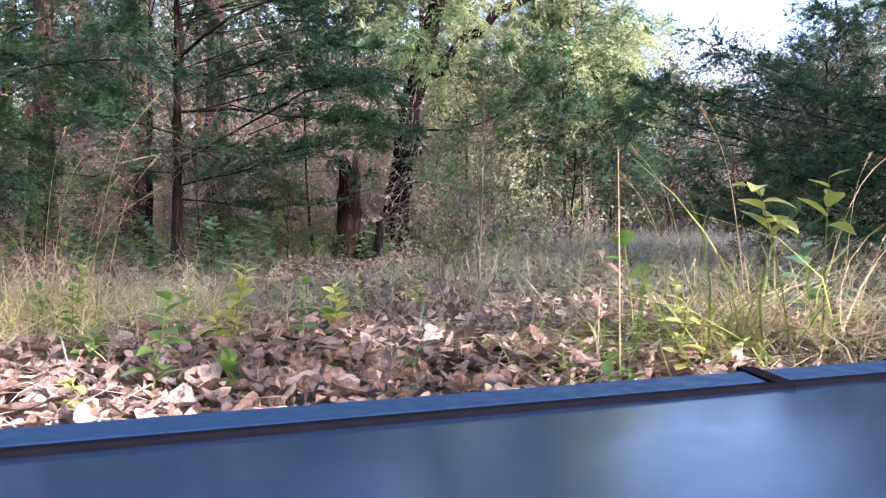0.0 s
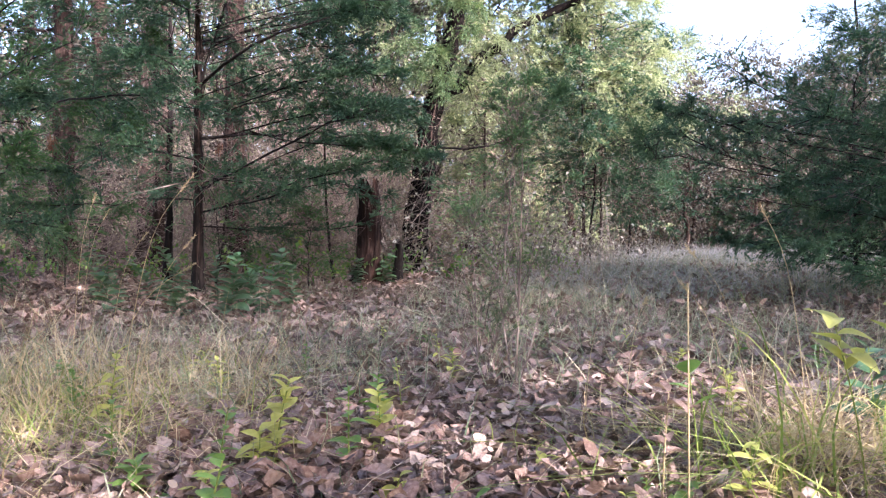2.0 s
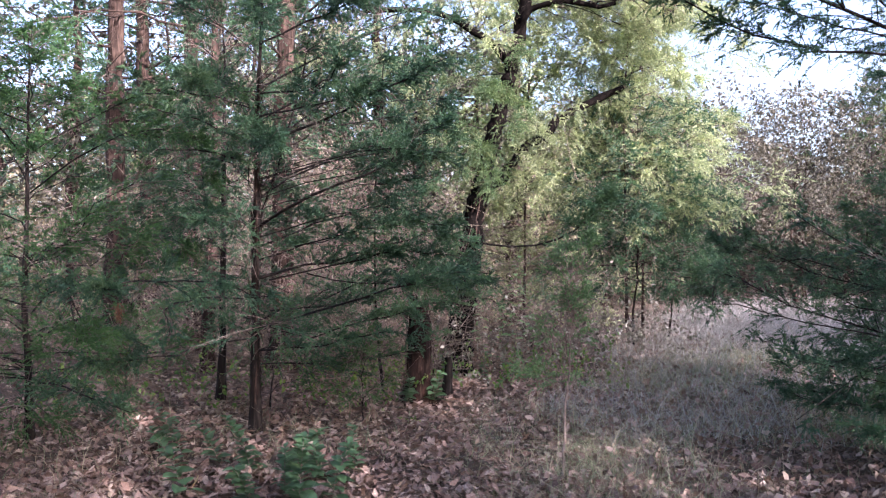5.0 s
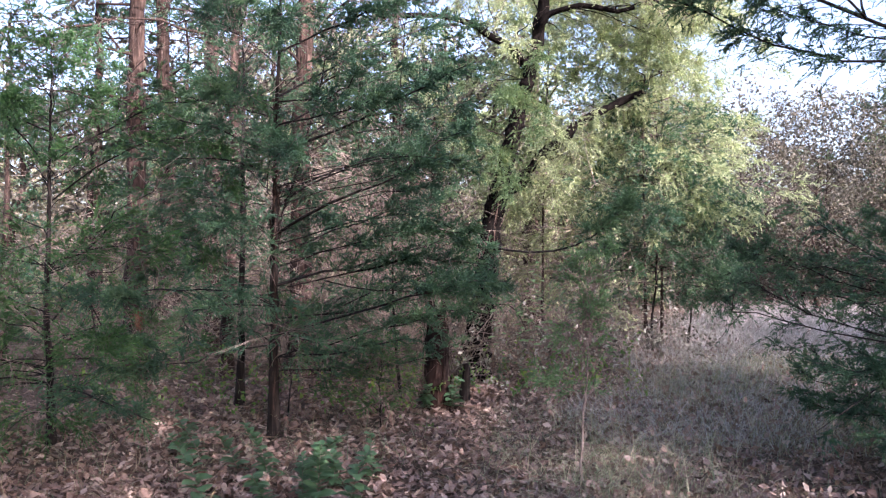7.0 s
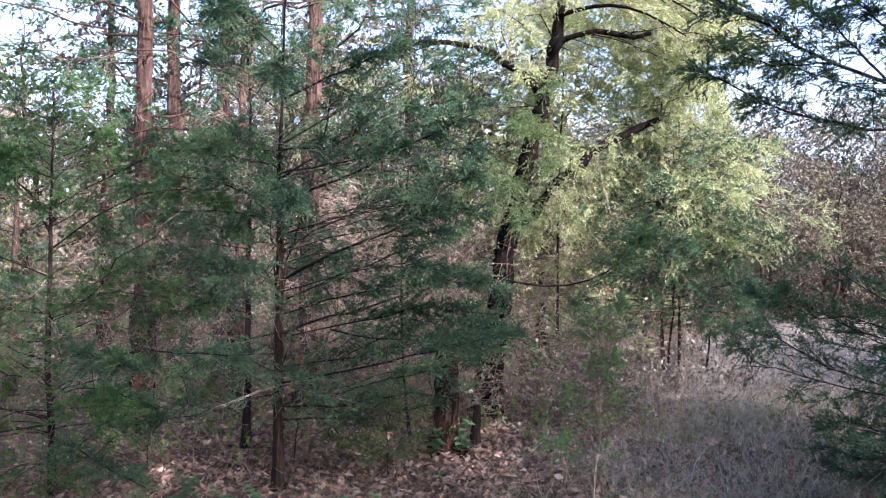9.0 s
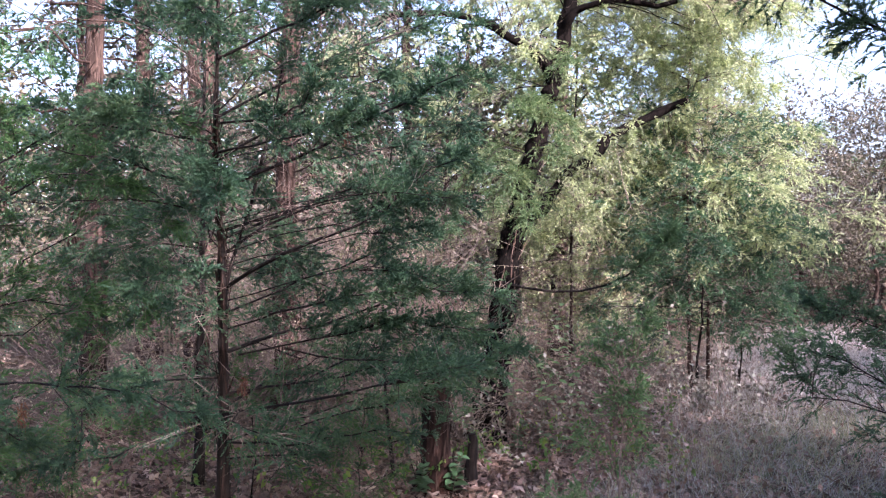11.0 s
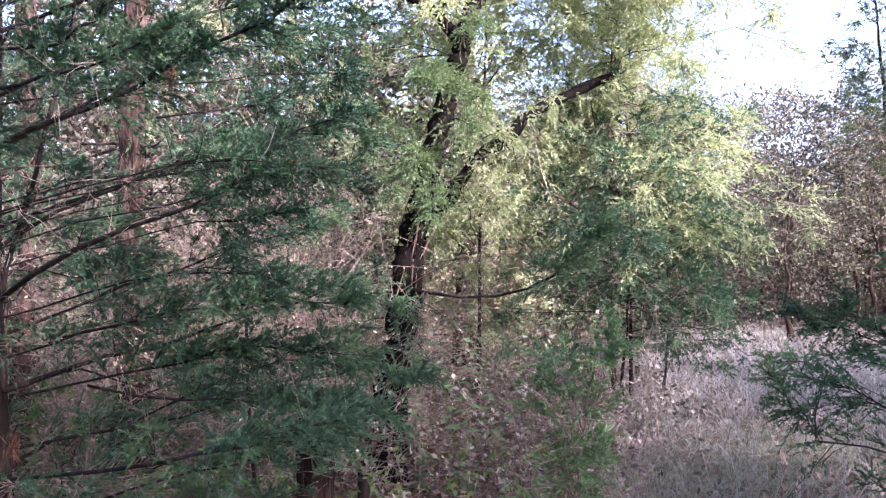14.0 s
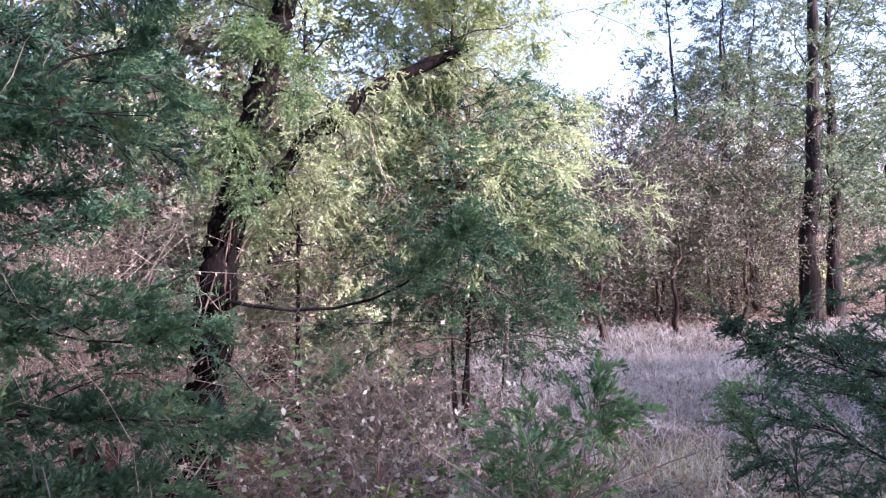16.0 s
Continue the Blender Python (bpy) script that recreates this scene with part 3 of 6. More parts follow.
limbs = cedar_limbs(rng, L_SPINE, 56, 2.5, 7.3, lambda f: 2.2 - 1.3 * f, 0.2, 0.6)
front = (limbs[:, -1, 0] > -0.2) & (limbs[:, -1, 1] < 10.25) & (limbs[:, -1, 2] > 1.6) & (limbs[:, -1, 2] < 4.4)
limbs = limbs[~front]
over = lambda p: np.any((p[:, 0] > -0.1) & (p[:, 0] < 1.8) & (p[:, 1] < 10.1) & (p[:, 2] > 2.2) & (p[:, 2] < 3.6))
limbs = limbs[[not over(p) or rng.uniform() < 0.35 for p in limbs]]
keep = np.random.default_rng(13).uniform(0, 1, len(limbs))
limbs = limbs[~((limbs[:, -1, 0] < -0.4) & (limbs[:, -1, 2] < 3.9)) | (keep < 0.2)]
sub = []
for o in (L_LIMB, L_RIGHT, L_LEFT, *L_OVER):
    for u in np.linspace(0.3, 0.88 if o is L_LIMB else 0.97, 9):
        p, t = along(o[None], np.array([0]), np.array([u]))
        p, t = p[0], (np.array([0.0, 0.5, 0.2]) if o is L_LIMB else t[0])
        a = rng.uniform(-1.3, 1.3)
        d = unit(t * 0.9 + np.array([0.5 * np.cos(a), 0.25 + 0.8 * np.abs(np.sin(a)), rng.uniform(-0.3, 0.6)]))
        hang = any(o is v for v in L_OVER)
        ln = rng.uniform(0.6, 1.25) if hang else rng.uniform(0.9, 1.9)
        q = np.linspace(0, 1, 8)[:, None]
        sub.append(p + d * ln * q - np.array([0, 0, (0.16 if hang else 0.35) * ln]) * q ** 2.2 + 0.04 * rng.standard_normal((8, 3)) * q)
tree = cedar(12, "leaning_cedar", "leaning cedar with shade-painted dark bark and sun-painted yellow-green crown", L_SPINE, L_RAD, np.concatenate([limbs, np.array([p for p in sub if not over(p[2:]) or rng.uniform() < 0.4])]), (18, 7, 15), 0.037, 0.0056, m_cedar_sunlit, m_bark_shaded, droop=0.5, shreds=420, shred_mat=m_bark_shaded, plume=0.13)
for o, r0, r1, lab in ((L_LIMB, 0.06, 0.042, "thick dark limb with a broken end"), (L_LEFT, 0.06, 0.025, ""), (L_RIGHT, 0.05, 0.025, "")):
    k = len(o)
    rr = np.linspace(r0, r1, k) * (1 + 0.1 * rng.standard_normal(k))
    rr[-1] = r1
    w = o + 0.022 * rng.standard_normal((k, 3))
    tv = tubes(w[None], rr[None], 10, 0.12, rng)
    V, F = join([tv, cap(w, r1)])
    ob = child("limb", mesh("limb", V, F, m_bark_shaded, True), tree, lab)
    tagged(child("loose_bark", mesh("loose_bark", *bark_shreds(rng, o, np.linspace(r0, r1, k), 90, 0.04, 0.14), m_bark_shaded), ob, "peeling strips of bark"), kind="stuff")
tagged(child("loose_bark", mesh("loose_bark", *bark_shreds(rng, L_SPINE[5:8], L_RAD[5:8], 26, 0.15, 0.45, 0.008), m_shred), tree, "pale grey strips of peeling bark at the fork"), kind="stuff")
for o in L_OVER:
    child("limb", mesh("limb", *tubes(o[None], np.linspace(0.03, 0.008, 8)[None], 6, 0.1, rng), m_bark_shaded, True), tree)
a = rng.uniform(0, 6.3)
w = np.array([L_SPINE[i] + (L_RAD[i] + 0.015) * np.array([np.cos(a + 0.5 * i), np.sin(a + 0.5 * i), 0]) for i in range(0, 9)])
child("vine", mesh("vine", *tubes(resample(w, 24)[None], np.linspace(0.007, 0.004, 24)[None], 5, 0.1, rng), m_bark, True), tree, "thin grey vine round the trunk")
tw, lf = sprays(rng, L_LIMB[None], 26, 6, 12, leaf=0.042, width=0.005, start=0.15, plume=0.12, side_len=0.14, droop=0.5)
spray = tagged(child("spray", mesh("spray", *lf, m_cedar_sunlit), tree), kind="stuff")
tagged(child("twig", mesh("twig", *tw, m_twig), spray), kind="stuff")
# leafy limbs that hang before the upper trunk and the root of the thick limb
for q in range(12):
    z = rng.uniform(2.3, 3.7)
    p = np.array([np.interp(z, L_SPINE[:, 2], L_SPINE[:, c]) for c in range(3)])
    a, r = rng.uniform(-2.9, -1.2), rng.uniform(0.5, 0.95)
    c = np.array([np.cos(a), np.sin(a), 0]) * r
    bough(rng, tree, [p, p + 0.4 * c + [0, 0, 0.08], p + 0.75 * c + [0, 0, rng.uniform(-0.05, 0.15)], p + c + [0, 0, rng.uniform(-0.25, 0.1)]], 0.009, (24, 7, 15), 0.03, 0.0042, m_cedar_half_lit, m_bark_dark, plume=0.1, side_len=0.4, start=0.15, droop=0.45, clump=0.5)
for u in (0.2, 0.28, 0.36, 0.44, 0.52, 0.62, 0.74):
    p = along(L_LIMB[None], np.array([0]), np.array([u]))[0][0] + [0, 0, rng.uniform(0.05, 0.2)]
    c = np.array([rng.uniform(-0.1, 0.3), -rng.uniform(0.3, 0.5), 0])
    # the outer sprays take the foliage with full sun in its colour
    bough(rng, tree, [p, p + 0.4 * c + [0, 0, 0.05], p + 0.75 * c + [0, 0, -0.05], p + c + [0, 0, -rng.uniform(0.15, 0.3)]], 0.006, (14 if u < 0.5 else 8, 6, 14), 0.026, 0.0038, m_cedar_sunlit if u > 0.3 else m_cedar_half_lit, m_bark_dark, plume=0.09, side_len=0.4, start=0.1, droop=0.5, clump=0.4)
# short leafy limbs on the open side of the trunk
# height picks the foliage: shade below, half-lit above, both by colour
for z0, z1, n, mm in ((0.55, 1.75, 6, m_cedar), (2.75, 4.3, 6, m_cedar_half_lit)):
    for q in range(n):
        z = rng.uniform(z0, z1)
        p = np.array([np.interp(z, L_SPINE[:, 2], L_SPINE[:, c]) for c in range(3)])
        a = rng.uniform(-2.6, -0.5)
        r = rng.uniform(0.45, 0.85)
        c = np.array([np.cos(a), np.sin(a), 0]) * r
        e = resample([p, p + 0.4 * c + [0, 0, 0.06], p + 0.75 * c + [0, 0, rng.uniform(-0.05, 0.1)], p + c + [0, 0, rng.uniform(-0.25, 0.05)]], 8)
        ob = child("limb", mesh("limb", *tubes(e[None], np.linspace(0.009, 0.002, 8)[None], 5), m_bark_shaded, True), tree)
        tw, lf = sprays(rng, e[None], 14, 6, 15, leaf=0.025, width=0.0038, start=0.25, plume=0.09, side_len=0.35, droop=0.4)
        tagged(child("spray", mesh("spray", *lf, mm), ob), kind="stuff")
        tagged(child("twig", mesh("twig", *tw, m_twig), ob), kind="stuff")
V, F = tubes(L_LOW[None], np.linspace(0.015, 0.004, 9)[None], 6)
child("limb", mesh("limb", V, F, m_bark_dark, True), tree, "thin upswept bare branch")
tw, lf = sprays(rng, np.array([L_LOW]), 70, 8, 15, leaf=0.032, width=0.0045, start=0.5, side_len=0.3, up=0.4)
spray = tagged(child("spray", mesh("spray", *lf, m_cedar), tree), kind="stuff")
tagged(child("twig", mesh("twig", *tw, m_twig), spray), kind="stuff")


def placed(tree, x, y, turn=0, s=1.0):
    tree.matrix_basis = pose(x, y, float(gz(x, y)), 0, 0, turn) @ Matrix.Scale(s, 4)
    return tree


def conifer(seed, name, label, h, r, z0, reach, n, counts, leaf, width, leafmat, barkmat, lean=(0, 0), wob=0.02, parts=True, rise=0.25, sag=0.35, trim=None, **kw):
    rng = np.random.default_rng(seed)
    sp = straight(h, lean, wob=wob, seed=seed)
    lb = cedar_limbs(rng, sp, n, z0, h * 0.98, reach, rise, sag)
    if trim:
        lb = lb[[not trim(p) for p in lb]]
    return cedar(seed + 1, name, label, sp, np.linspace(r, r * 0.15, len(sp)), lb, counts, leaf, width, leafmat, barkmat, limb_parts=parts, **kw)


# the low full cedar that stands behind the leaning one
placed(conifer(21, "cedar", "bushy sun-painted yellow-green cedar behind the leaning one", 6.6, 0.02, 2.2, lambda f: 2.0 * (1 - f) ** 0.6 + 0.25, 114, (15, 7, 15), 0.035, 0.0056, m_cedar_sunlit, m_bark, droop=0.4, start=0.05, clump=0.3, plume=0.15, trim=lambda p: p[-1, 1] < -0.85 and p[-1, 0] < 0.1 and p[-1, 2] > 1.7), 1.65, 11.1)
placed(conifer(28, "cedar", "dense sun-painted yellow-green cedar behind the leaning one", 7.6, 0.022, 1.6, lambda f: 2.1 * (1 - f) ** 0.5 + 0.3, 78, (14, 7, 12), 0.055, 0.0102, m_cedar_sunlit, m_bark, droop=0.4, start=0.05, clump=0.2, plume=0.22, parts=False), 0.35, 12.4)
placed(conifer(29, "cedar", "slim sun-painted yellow-green cedar at the back of the glade's edge", 7.0, 0.02, 1.7, lambda f: 1.15 * (1 - f) ** 0.35 + 0.15, 92, (13, 7, 10), 0.05, 0.0102, m_cedar_sunlit, m_bark, droop=0.4, start=0.05, clump=0.2, plume=0.2, parts=False), 2.0, 12.0)

# dark low bush stands in for the shaded lower part of the crown
placed(conifer(25, "cedar", "dark green drooping cedar bush beside the leaning cedar", 3.0, 0.016, 0.85, lambda f: 1.4 - 0.6 * f, 78, (14, 7, 11), 0.036, 0.006, m_cedar, m_bark_dark, droop=0.4, plume=0.11, clump=0.5), 1.7, 11.1)
placed(conifer(26, "cedar", "dark green cedar bush with sweeping limbs at the glade's edge", 2.6, 0.014, 0.6, lambda f: 1.3 - 0.6 * f, 70, (13, 7, 11), 0.037, 0.0062, m_cedar, m_bark_dark, droop=0.4, plume=0.11, clump=0.5), 2.4, 12.2)

# ---- cedar in the middle, with long rising limbs ----
rng = np.random.default_rng(31)
MID = np.array([-2.03, 6.4, float(gz(-2.03, 6.4))])
sp = resample(np.array([(-2.03, 6.4, 0.02), (-2.03, 6.4, 0.7), (-2.03, 6.4, 1.15), (-2.02, 6.35, 1.54), (-1.96, 6.2, 1.89), (-1.92, 6.0, 2.13), (-1.88, 5.85, 2.4), (-1.83, 5.75, 2.65), (-1.8, 5.68, 3.0), (-1.78, 5.65, 3.7), (-1.72, 5.6, 4.7)]) - MID, 18)
lb = cedar_limbs(rng, sp, 22, 0.5, 4.5, lambda f: 1.1 - 0.45 * f, 0.5, 0.4)
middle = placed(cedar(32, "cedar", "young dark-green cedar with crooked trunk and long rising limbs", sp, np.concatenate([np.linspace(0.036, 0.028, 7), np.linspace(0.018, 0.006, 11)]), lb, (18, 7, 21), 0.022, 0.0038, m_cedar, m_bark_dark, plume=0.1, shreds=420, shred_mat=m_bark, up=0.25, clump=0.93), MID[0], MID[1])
# the limbs that can be told apart, in world places
for pts, r, n in (
        ([(-1.99, 6.3, 1.65), (-1.72, 6.0, 1.8), (-1.44, 5.85, 1.88), (-1.2, 5.8, 1.96), (-1.05, 5.95, 2.06), (-0.91, 6.15, 2.14), (-0.73, 6.2, 2.31), (-0.61, 6.3, 2.43)], 0.017, 95),
        ([(-2.0, 6.35, 1.26), (-1.86, 6.7, 1.32), (-1.61, 6.95, 1.36), (-1.39, 7.2, 1.43), (-1.1, 7.4, 1.52), (-0.82, 7.6, 1.6), (-0.49, 7.9, 1.77)], 0.018, 60),
        ([(-2.01, 6.4, 0.93), (-1.83, 6.8, 1.05), (-1.69, 7.1, 1.1), (-1.48, 7.4, 1.16)], 0.011, 30),
        ([(-1.88, 5.9, 2.2), (-1.49, 5.8, 2.33), (-1.32, 5.8, 2.41), (-1.08, 5.85, 2.54), (-0.86, 5.75, 2.64), (-0.66, 5.65, 2.72), (-0.48, 5.6, 2.78)], 0.016, 110),
        ([(-1.88, 5.85, 2.41), (-1.5, 5.6, 2.43), (-1.27, 5.5, 2.46), (-1.0, 5.5, 2.57)], 0.01, 55),
        ([(-1.85, 5.8, 2.57), (-1.52, 5.7, 2.56), (-1.3, 5.6, 2.6), (-1.2, 5.6, 2.79)], 0.01, 60),
        ([(-2.03, 6.4, 0.87), (-1.41, 5.8, 1.04), (-1.0, 5.4, 1.19), (-0.72, 5.25, 1.27), (-0.48, 5.3, 1.32), (-0.24, 5.5, 1.34)], 0.012, 110),
        ([(-2.03, 6.4, 0.7), (-1.6, 6.1, 0.75), (-1.2, 5.9, 0.85), (-0.8, 5.95, 0.9)], 0.01, 80),
        ([(-1.96, 6.2, 1.86), (-1.51, 6.4, 2.17), (-1.2, 6.7, 2.31), (-0.88, 6.9, 2.44), (-0.53, 7.1, 2.51)], 0.012, 95),
        ([(-1.9, 5.85, 2.35), (-1.4, 6.2, 2.75), (-1.05, 6.5, 2.95), (-0.75, 6.8, 3.15)], 0.012, 90),
        ([(-1.8, 5.7, 2.9), (-1.4, 5.7, 3.1), (-1.05, 5.8, 3.2), (-0.7, 5.9, 3.4)], 0.011, 90),
        ([(-1.99, 6.3, 1.6), (-1.86, 6.2, 2.0), (-1.72, 6.15, 2.3), (-1.6, 6.1, 2.7), (-1.5, 6.1, 3.3)], 0.018, 70),
        ([(-1.89, 5.9, 2.22), (-1.98, 5.5, 2.25), (-2.1, 5.1, 2.3), (-2.3, 4.9, 2.35)], 0.009, 45),
        ([(-1.92, 6.0, 2.11), (-2.05, 5.6, 2.13), (-2.25, 5.3, 2.1), (-2.6, 5.2, 2.1)], 0.009, 45),
        ([(-1.88, 5.85, 2.46), (-2.0, 5.4, 2.45), (-2.2, 5.2, 2.5), (-2.6, 5.2, 2.6)], 0.009, 50),
        ([(-2.03, 6.4, 1.1), (-2.3, 5.9, 1.15), (-2.35, 5.4, 1.1), (-2.2, 5.0, 1.0)], 0.01, 70),
        ([(-2.03, 6.4, 0.8), (-2.3, 6.0, 0.8), (-2.6, 5.7, 0.7), (-2.9, 5.5, 0.75)], 0.009, 60),
        ([(-2.0, 6.35, 1.4), (-1.7, 6.3, 1.5), (-1.35, 6.35, 1.55), (-1.0, 6.5, 1.7)], 0.009, 40),
        ([(-1.96, 6.2, 1.95), (-1.4, 6.9, 2.3), (-0.95, 7.5, 2.5), (-0.5, 8.0, 2.75)], 0.012, 170),
        ([(-1.9, 5.95, 2.2), (-1.4, 6.7, 2.75), (-0.95, 7.2, 3.0), (-0.4, 7.6, 3.2)], 0.012, 170),
        ([(-1.85, 5.8, 2.6), (-1.3, 6.4, 3.1), (-0.9, 6.9, 3.4), (-0.5, 7.3, 3.5)], 0.012, 140),
        ([(-2.02, 6.38, 1.0), (-1.5, 7.0, 1.0), (-1.0, 7.5, 1.1), (-0.6, 7.8, 1.2)], 0.01, 150),
        ([(-2.0, 6.35, 1.5), (-1.5, 6.9, 1.75), (-1.0, 7.3, 1.95), (-0.65, 7.7, 2.1)], 0.01, 150),
        ([(-2.02, 6.38, 0.6), (-1.5, 6.8, 0.55), (-1.0, 7.0, 0.6), (-0.6, 7.2, 0.75)], 0.009, 110),
        ([(-1.5, 6.45, 1.1), (-1.1, 6.6, 1.3), (-0.7, 6.85, 1.38), (-0.3, 7.1, 1.2)], 0.008, 130), ([(-1.6, 6.3, 0.8), (-1.0, 6.2, 1.0), (-0.65, 6.25, 1.1), (-0.35, 6.3, 1.05)], 0.008, 110),
        ([(-1.9, 6.3, 1.25), (-1.2, 6.2, 1.4), (-0.8, 6.1, 1.48), (-0.38, 6.15, 1.42)], 0.009, 190), ([(-1.6, 6.25, 1.3), (-1.1, 6.35, 1.2), (-0.75, 6.4, 1.22), (-0.4, 6.4, 1.2)], 0.008, 150), ([(-1.7, 6.25, 1.5), (-1.15, 6.0, 1.62), (-0.85, 5.95, 1.68), (-0.5, 6.0, 1.66)], 0.008, 120),
        ([(-1.9, 5.95, 2.15), (-1.75, 5.6, 2.25), (-1.65, 5.3, 2.2), (-1.6, 5.1, 2.05)], 0.007, 90), ([(-1.85, 5.8, 2.5), (-2.0, 5.5, 2.6), (-2.05, 5.25, 2.6), (-2.0, 5.0, 2.5)], 0.007, 90), ([(-1.8, 5.7, 2.9), (-1.75, 5.4, 3.0), (-1.65, 5.1, 3.0), (-1.6, 4.9, 2.9)], 0.007, 80),
        ([(-2.0, 6.35, 1.6), (-2.1, 6.0, 1.75), (-2.15, 5.7, 1.75), (-2.1, 5.4, 1.65)], 0.007, 80), ([(-1.8, 5.68, 3.2), (-1.95, 5.4, 3.35), (-2.0, 5.1, 3.35), (-2.0, 4.9, 3.25)], 0.007, 80),
        ([(-1.4, 6.9, 1.75), (-1.0, 7.1, 1.75), (-0.7, 7.3, 1.7), (-0.4, 7.5, 1.55)], 0.008, 120), ([(-1.4, 6.5, 2.45), (-1.0, 6.9, 2.6), (-0.75, 7.3, 2.6), (-0.45, 7.6, 2.45)], 0.008, 120)):
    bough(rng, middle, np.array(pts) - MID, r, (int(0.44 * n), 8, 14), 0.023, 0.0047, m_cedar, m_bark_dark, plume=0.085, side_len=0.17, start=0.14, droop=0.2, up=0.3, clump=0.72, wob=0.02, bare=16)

# shorter side limbs that fill the space between the long ones
for c in range(8):
    z = 1.4 + 0.95 * rng.uniform()
    a, r = rng.uniform(-0.3, 0.7), rng.uniform(1.1, 1.6)
    p = np.array([np.interp(z, sp[:, 2], sp[:, q]) for q in range(3)])
    d = np.array([np.cos(a), np.sin(a), 0]) * r
    bough(rng, middle, [p, p + 0.4 * d + [0, 0, 0.16], p + 0.75 * d + [0, 0, 0.24], p + d + [0, 0, rng.uniform(0.1, 0.4)]], 0.006, (28, 7, 14), 0.022, 0.004, m_cedar, m_bark_dark, plume=0.09, side_len=0.24, start=0.5, droop=0.25, up=0.25, clump=0.5, bare=6)


def low_limbs(rng, n, r0=0.8, r1=1.5, top=0.95):
    """Sagging lowest limbs, mostly on the open side."""
    out = []
    for q in range(n):
        a = -1.57 + rng.uniform(-2.2, 2.2)
        z0, r = rng.uniform(0.25, top), rng.uniform(r0, r1)
        c = np.array([np.cos(a), np.sin(a), 0]) * r
        b = np.array([-c[1], c[0], 0]) * rng.uniform(-0.3, 0.3)
        out.append(resample([(0, 0, z0), c * 0.35 + [0, 0, z0 + rng.uniform(0, 0.12)], c * 0.7 + b * 0.5 + [0, 0, z0 + rng.uniform(-0.12, 0.1)], c + b + [0, 0, max(0.12, z0 + rng.uniform(-0.25, 0.15))]], 8))
    return out


for p in ((1.3, -0.3, 2.2), (-0.55, -1.2, 1.05), (0.85, -0.4, 2.5), (0.3, -0.5, 1.1)):
    n = 60
    o = np.array(p) + rng.standard_normal((n, 3)) * [0.012, 0.012, 0.01] - np.array([0, 0, 0.1]) * rng.uniform(0, 1, (n, 1)) ** 0.8
    tagged(child("dead_spray", mesh("dead_spray", *needles(o, unit(rng.standard_normal((n, 3)) * 0.4 + [0, 0, -1.0]), rng.uniform(0.03, 0.06, n), np.full(n, 0.0028), rng), m_dead_spray), middle, "rust-brown dead foliage"), kind="stuff")

placed(conifer(47, "cedar", "thin dark-green cedar between the crooked one and the leaning one", 4.4, 0.012, 0.5, lambda f: 0.9 - 0.35 * f, 24, (11, 8, 17), 0.022, 0.004, m_cedar, m_bark_dark, wob=0.02, rise=0.4, plume=0.09, clump=0.7), -1.2, 7.85)

# young cedar at the thicket's edge
rng = np.random.default_rng(43)
young = placed(conifer(41, "cedar", "slim bright-green young cedar beside the thicket", 3.1, 0.03, 0.3, lambda f: 1.55 - 1.1 * f, 42, (15, 7, 17), 0.032, 0.0038, m_cedar_bright, m_bark_dark, wob=0.012, plume=0.1, rise=0.45, extra=low_limbs(rng, 12, 0.7, 1.3)), -3.65, 6.1)
FOOT = np.array([-3.65, 6.1, float(gz(-3.65, 6.1))])
for pts, n in (([(-3.6, 6.05, 2.2), (-2.9, 5.75, 2.5), (-2.35, 5.6, 2.6), (-1.8, 5.5, 2.5)], 120), ([(-3.62, 6.05, 1.9), (-3.0, 5.7, 2.2), (-2.5, 5.5, 2.3), (-2.1, 5.3, 2.2)], 100), ([(-3.62, 6.08, 2.4), (-4.0, 5.8, 2.6), (-4.4, 5.7, 2.65), (-4.9, 5.6, 2.6)], 80),
               ([(-3.62, 6.08, 2.1), (-3.6, 5.5, 2.35), (-3.4, 5.0, 2.45), (-3.1, 4.7, 2.4)], 100), ([(-3.63, 6.08, 1.0), (-3.1, 5.3, 1.2), (-2.7, 4.8, 1.28), (-2.3, 4.45, 1.25)], 110), ([(-3.63, 6.08, 0.5), (-3.1, 5.4, 0.6), (-2.75, 5.0, 0.6), (-2.3, 4.7, 0.55)], 100),
               ([(-3.63, 6.08, 0.8), (-3.2, 5.7, 0.95), (-2.8, 5.4, 0.95), (-2.4, 5.2, 0.85)], 90), ([(-3.62, 6.08, 1.4), (-3.9, 5.5, 1.5), (-3.9, 5.0, 1.55), (-3.8, 4.6, 1.5)], 90), ([(-3.63, 6.08, 0.6), (-3.8, 5.4, 0.65), (-3.7, 4.9, 0.6), (-3.5, 4.5, 0.5)], 90),
               ([(-2.6, 5.0, 1.25), (-2.2, 4.8, 1.3), (-1.8, 4.7, 1.28), (-1.46, 4.7, 1.2)], 60)):
    # limbs ending above 1.6 m are brighter: the sunlit top is put into colour
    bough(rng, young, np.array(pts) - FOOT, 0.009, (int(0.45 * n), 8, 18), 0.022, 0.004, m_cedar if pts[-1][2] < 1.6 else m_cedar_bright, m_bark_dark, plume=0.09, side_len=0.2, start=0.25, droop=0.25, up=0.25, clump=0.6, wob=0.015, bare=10)
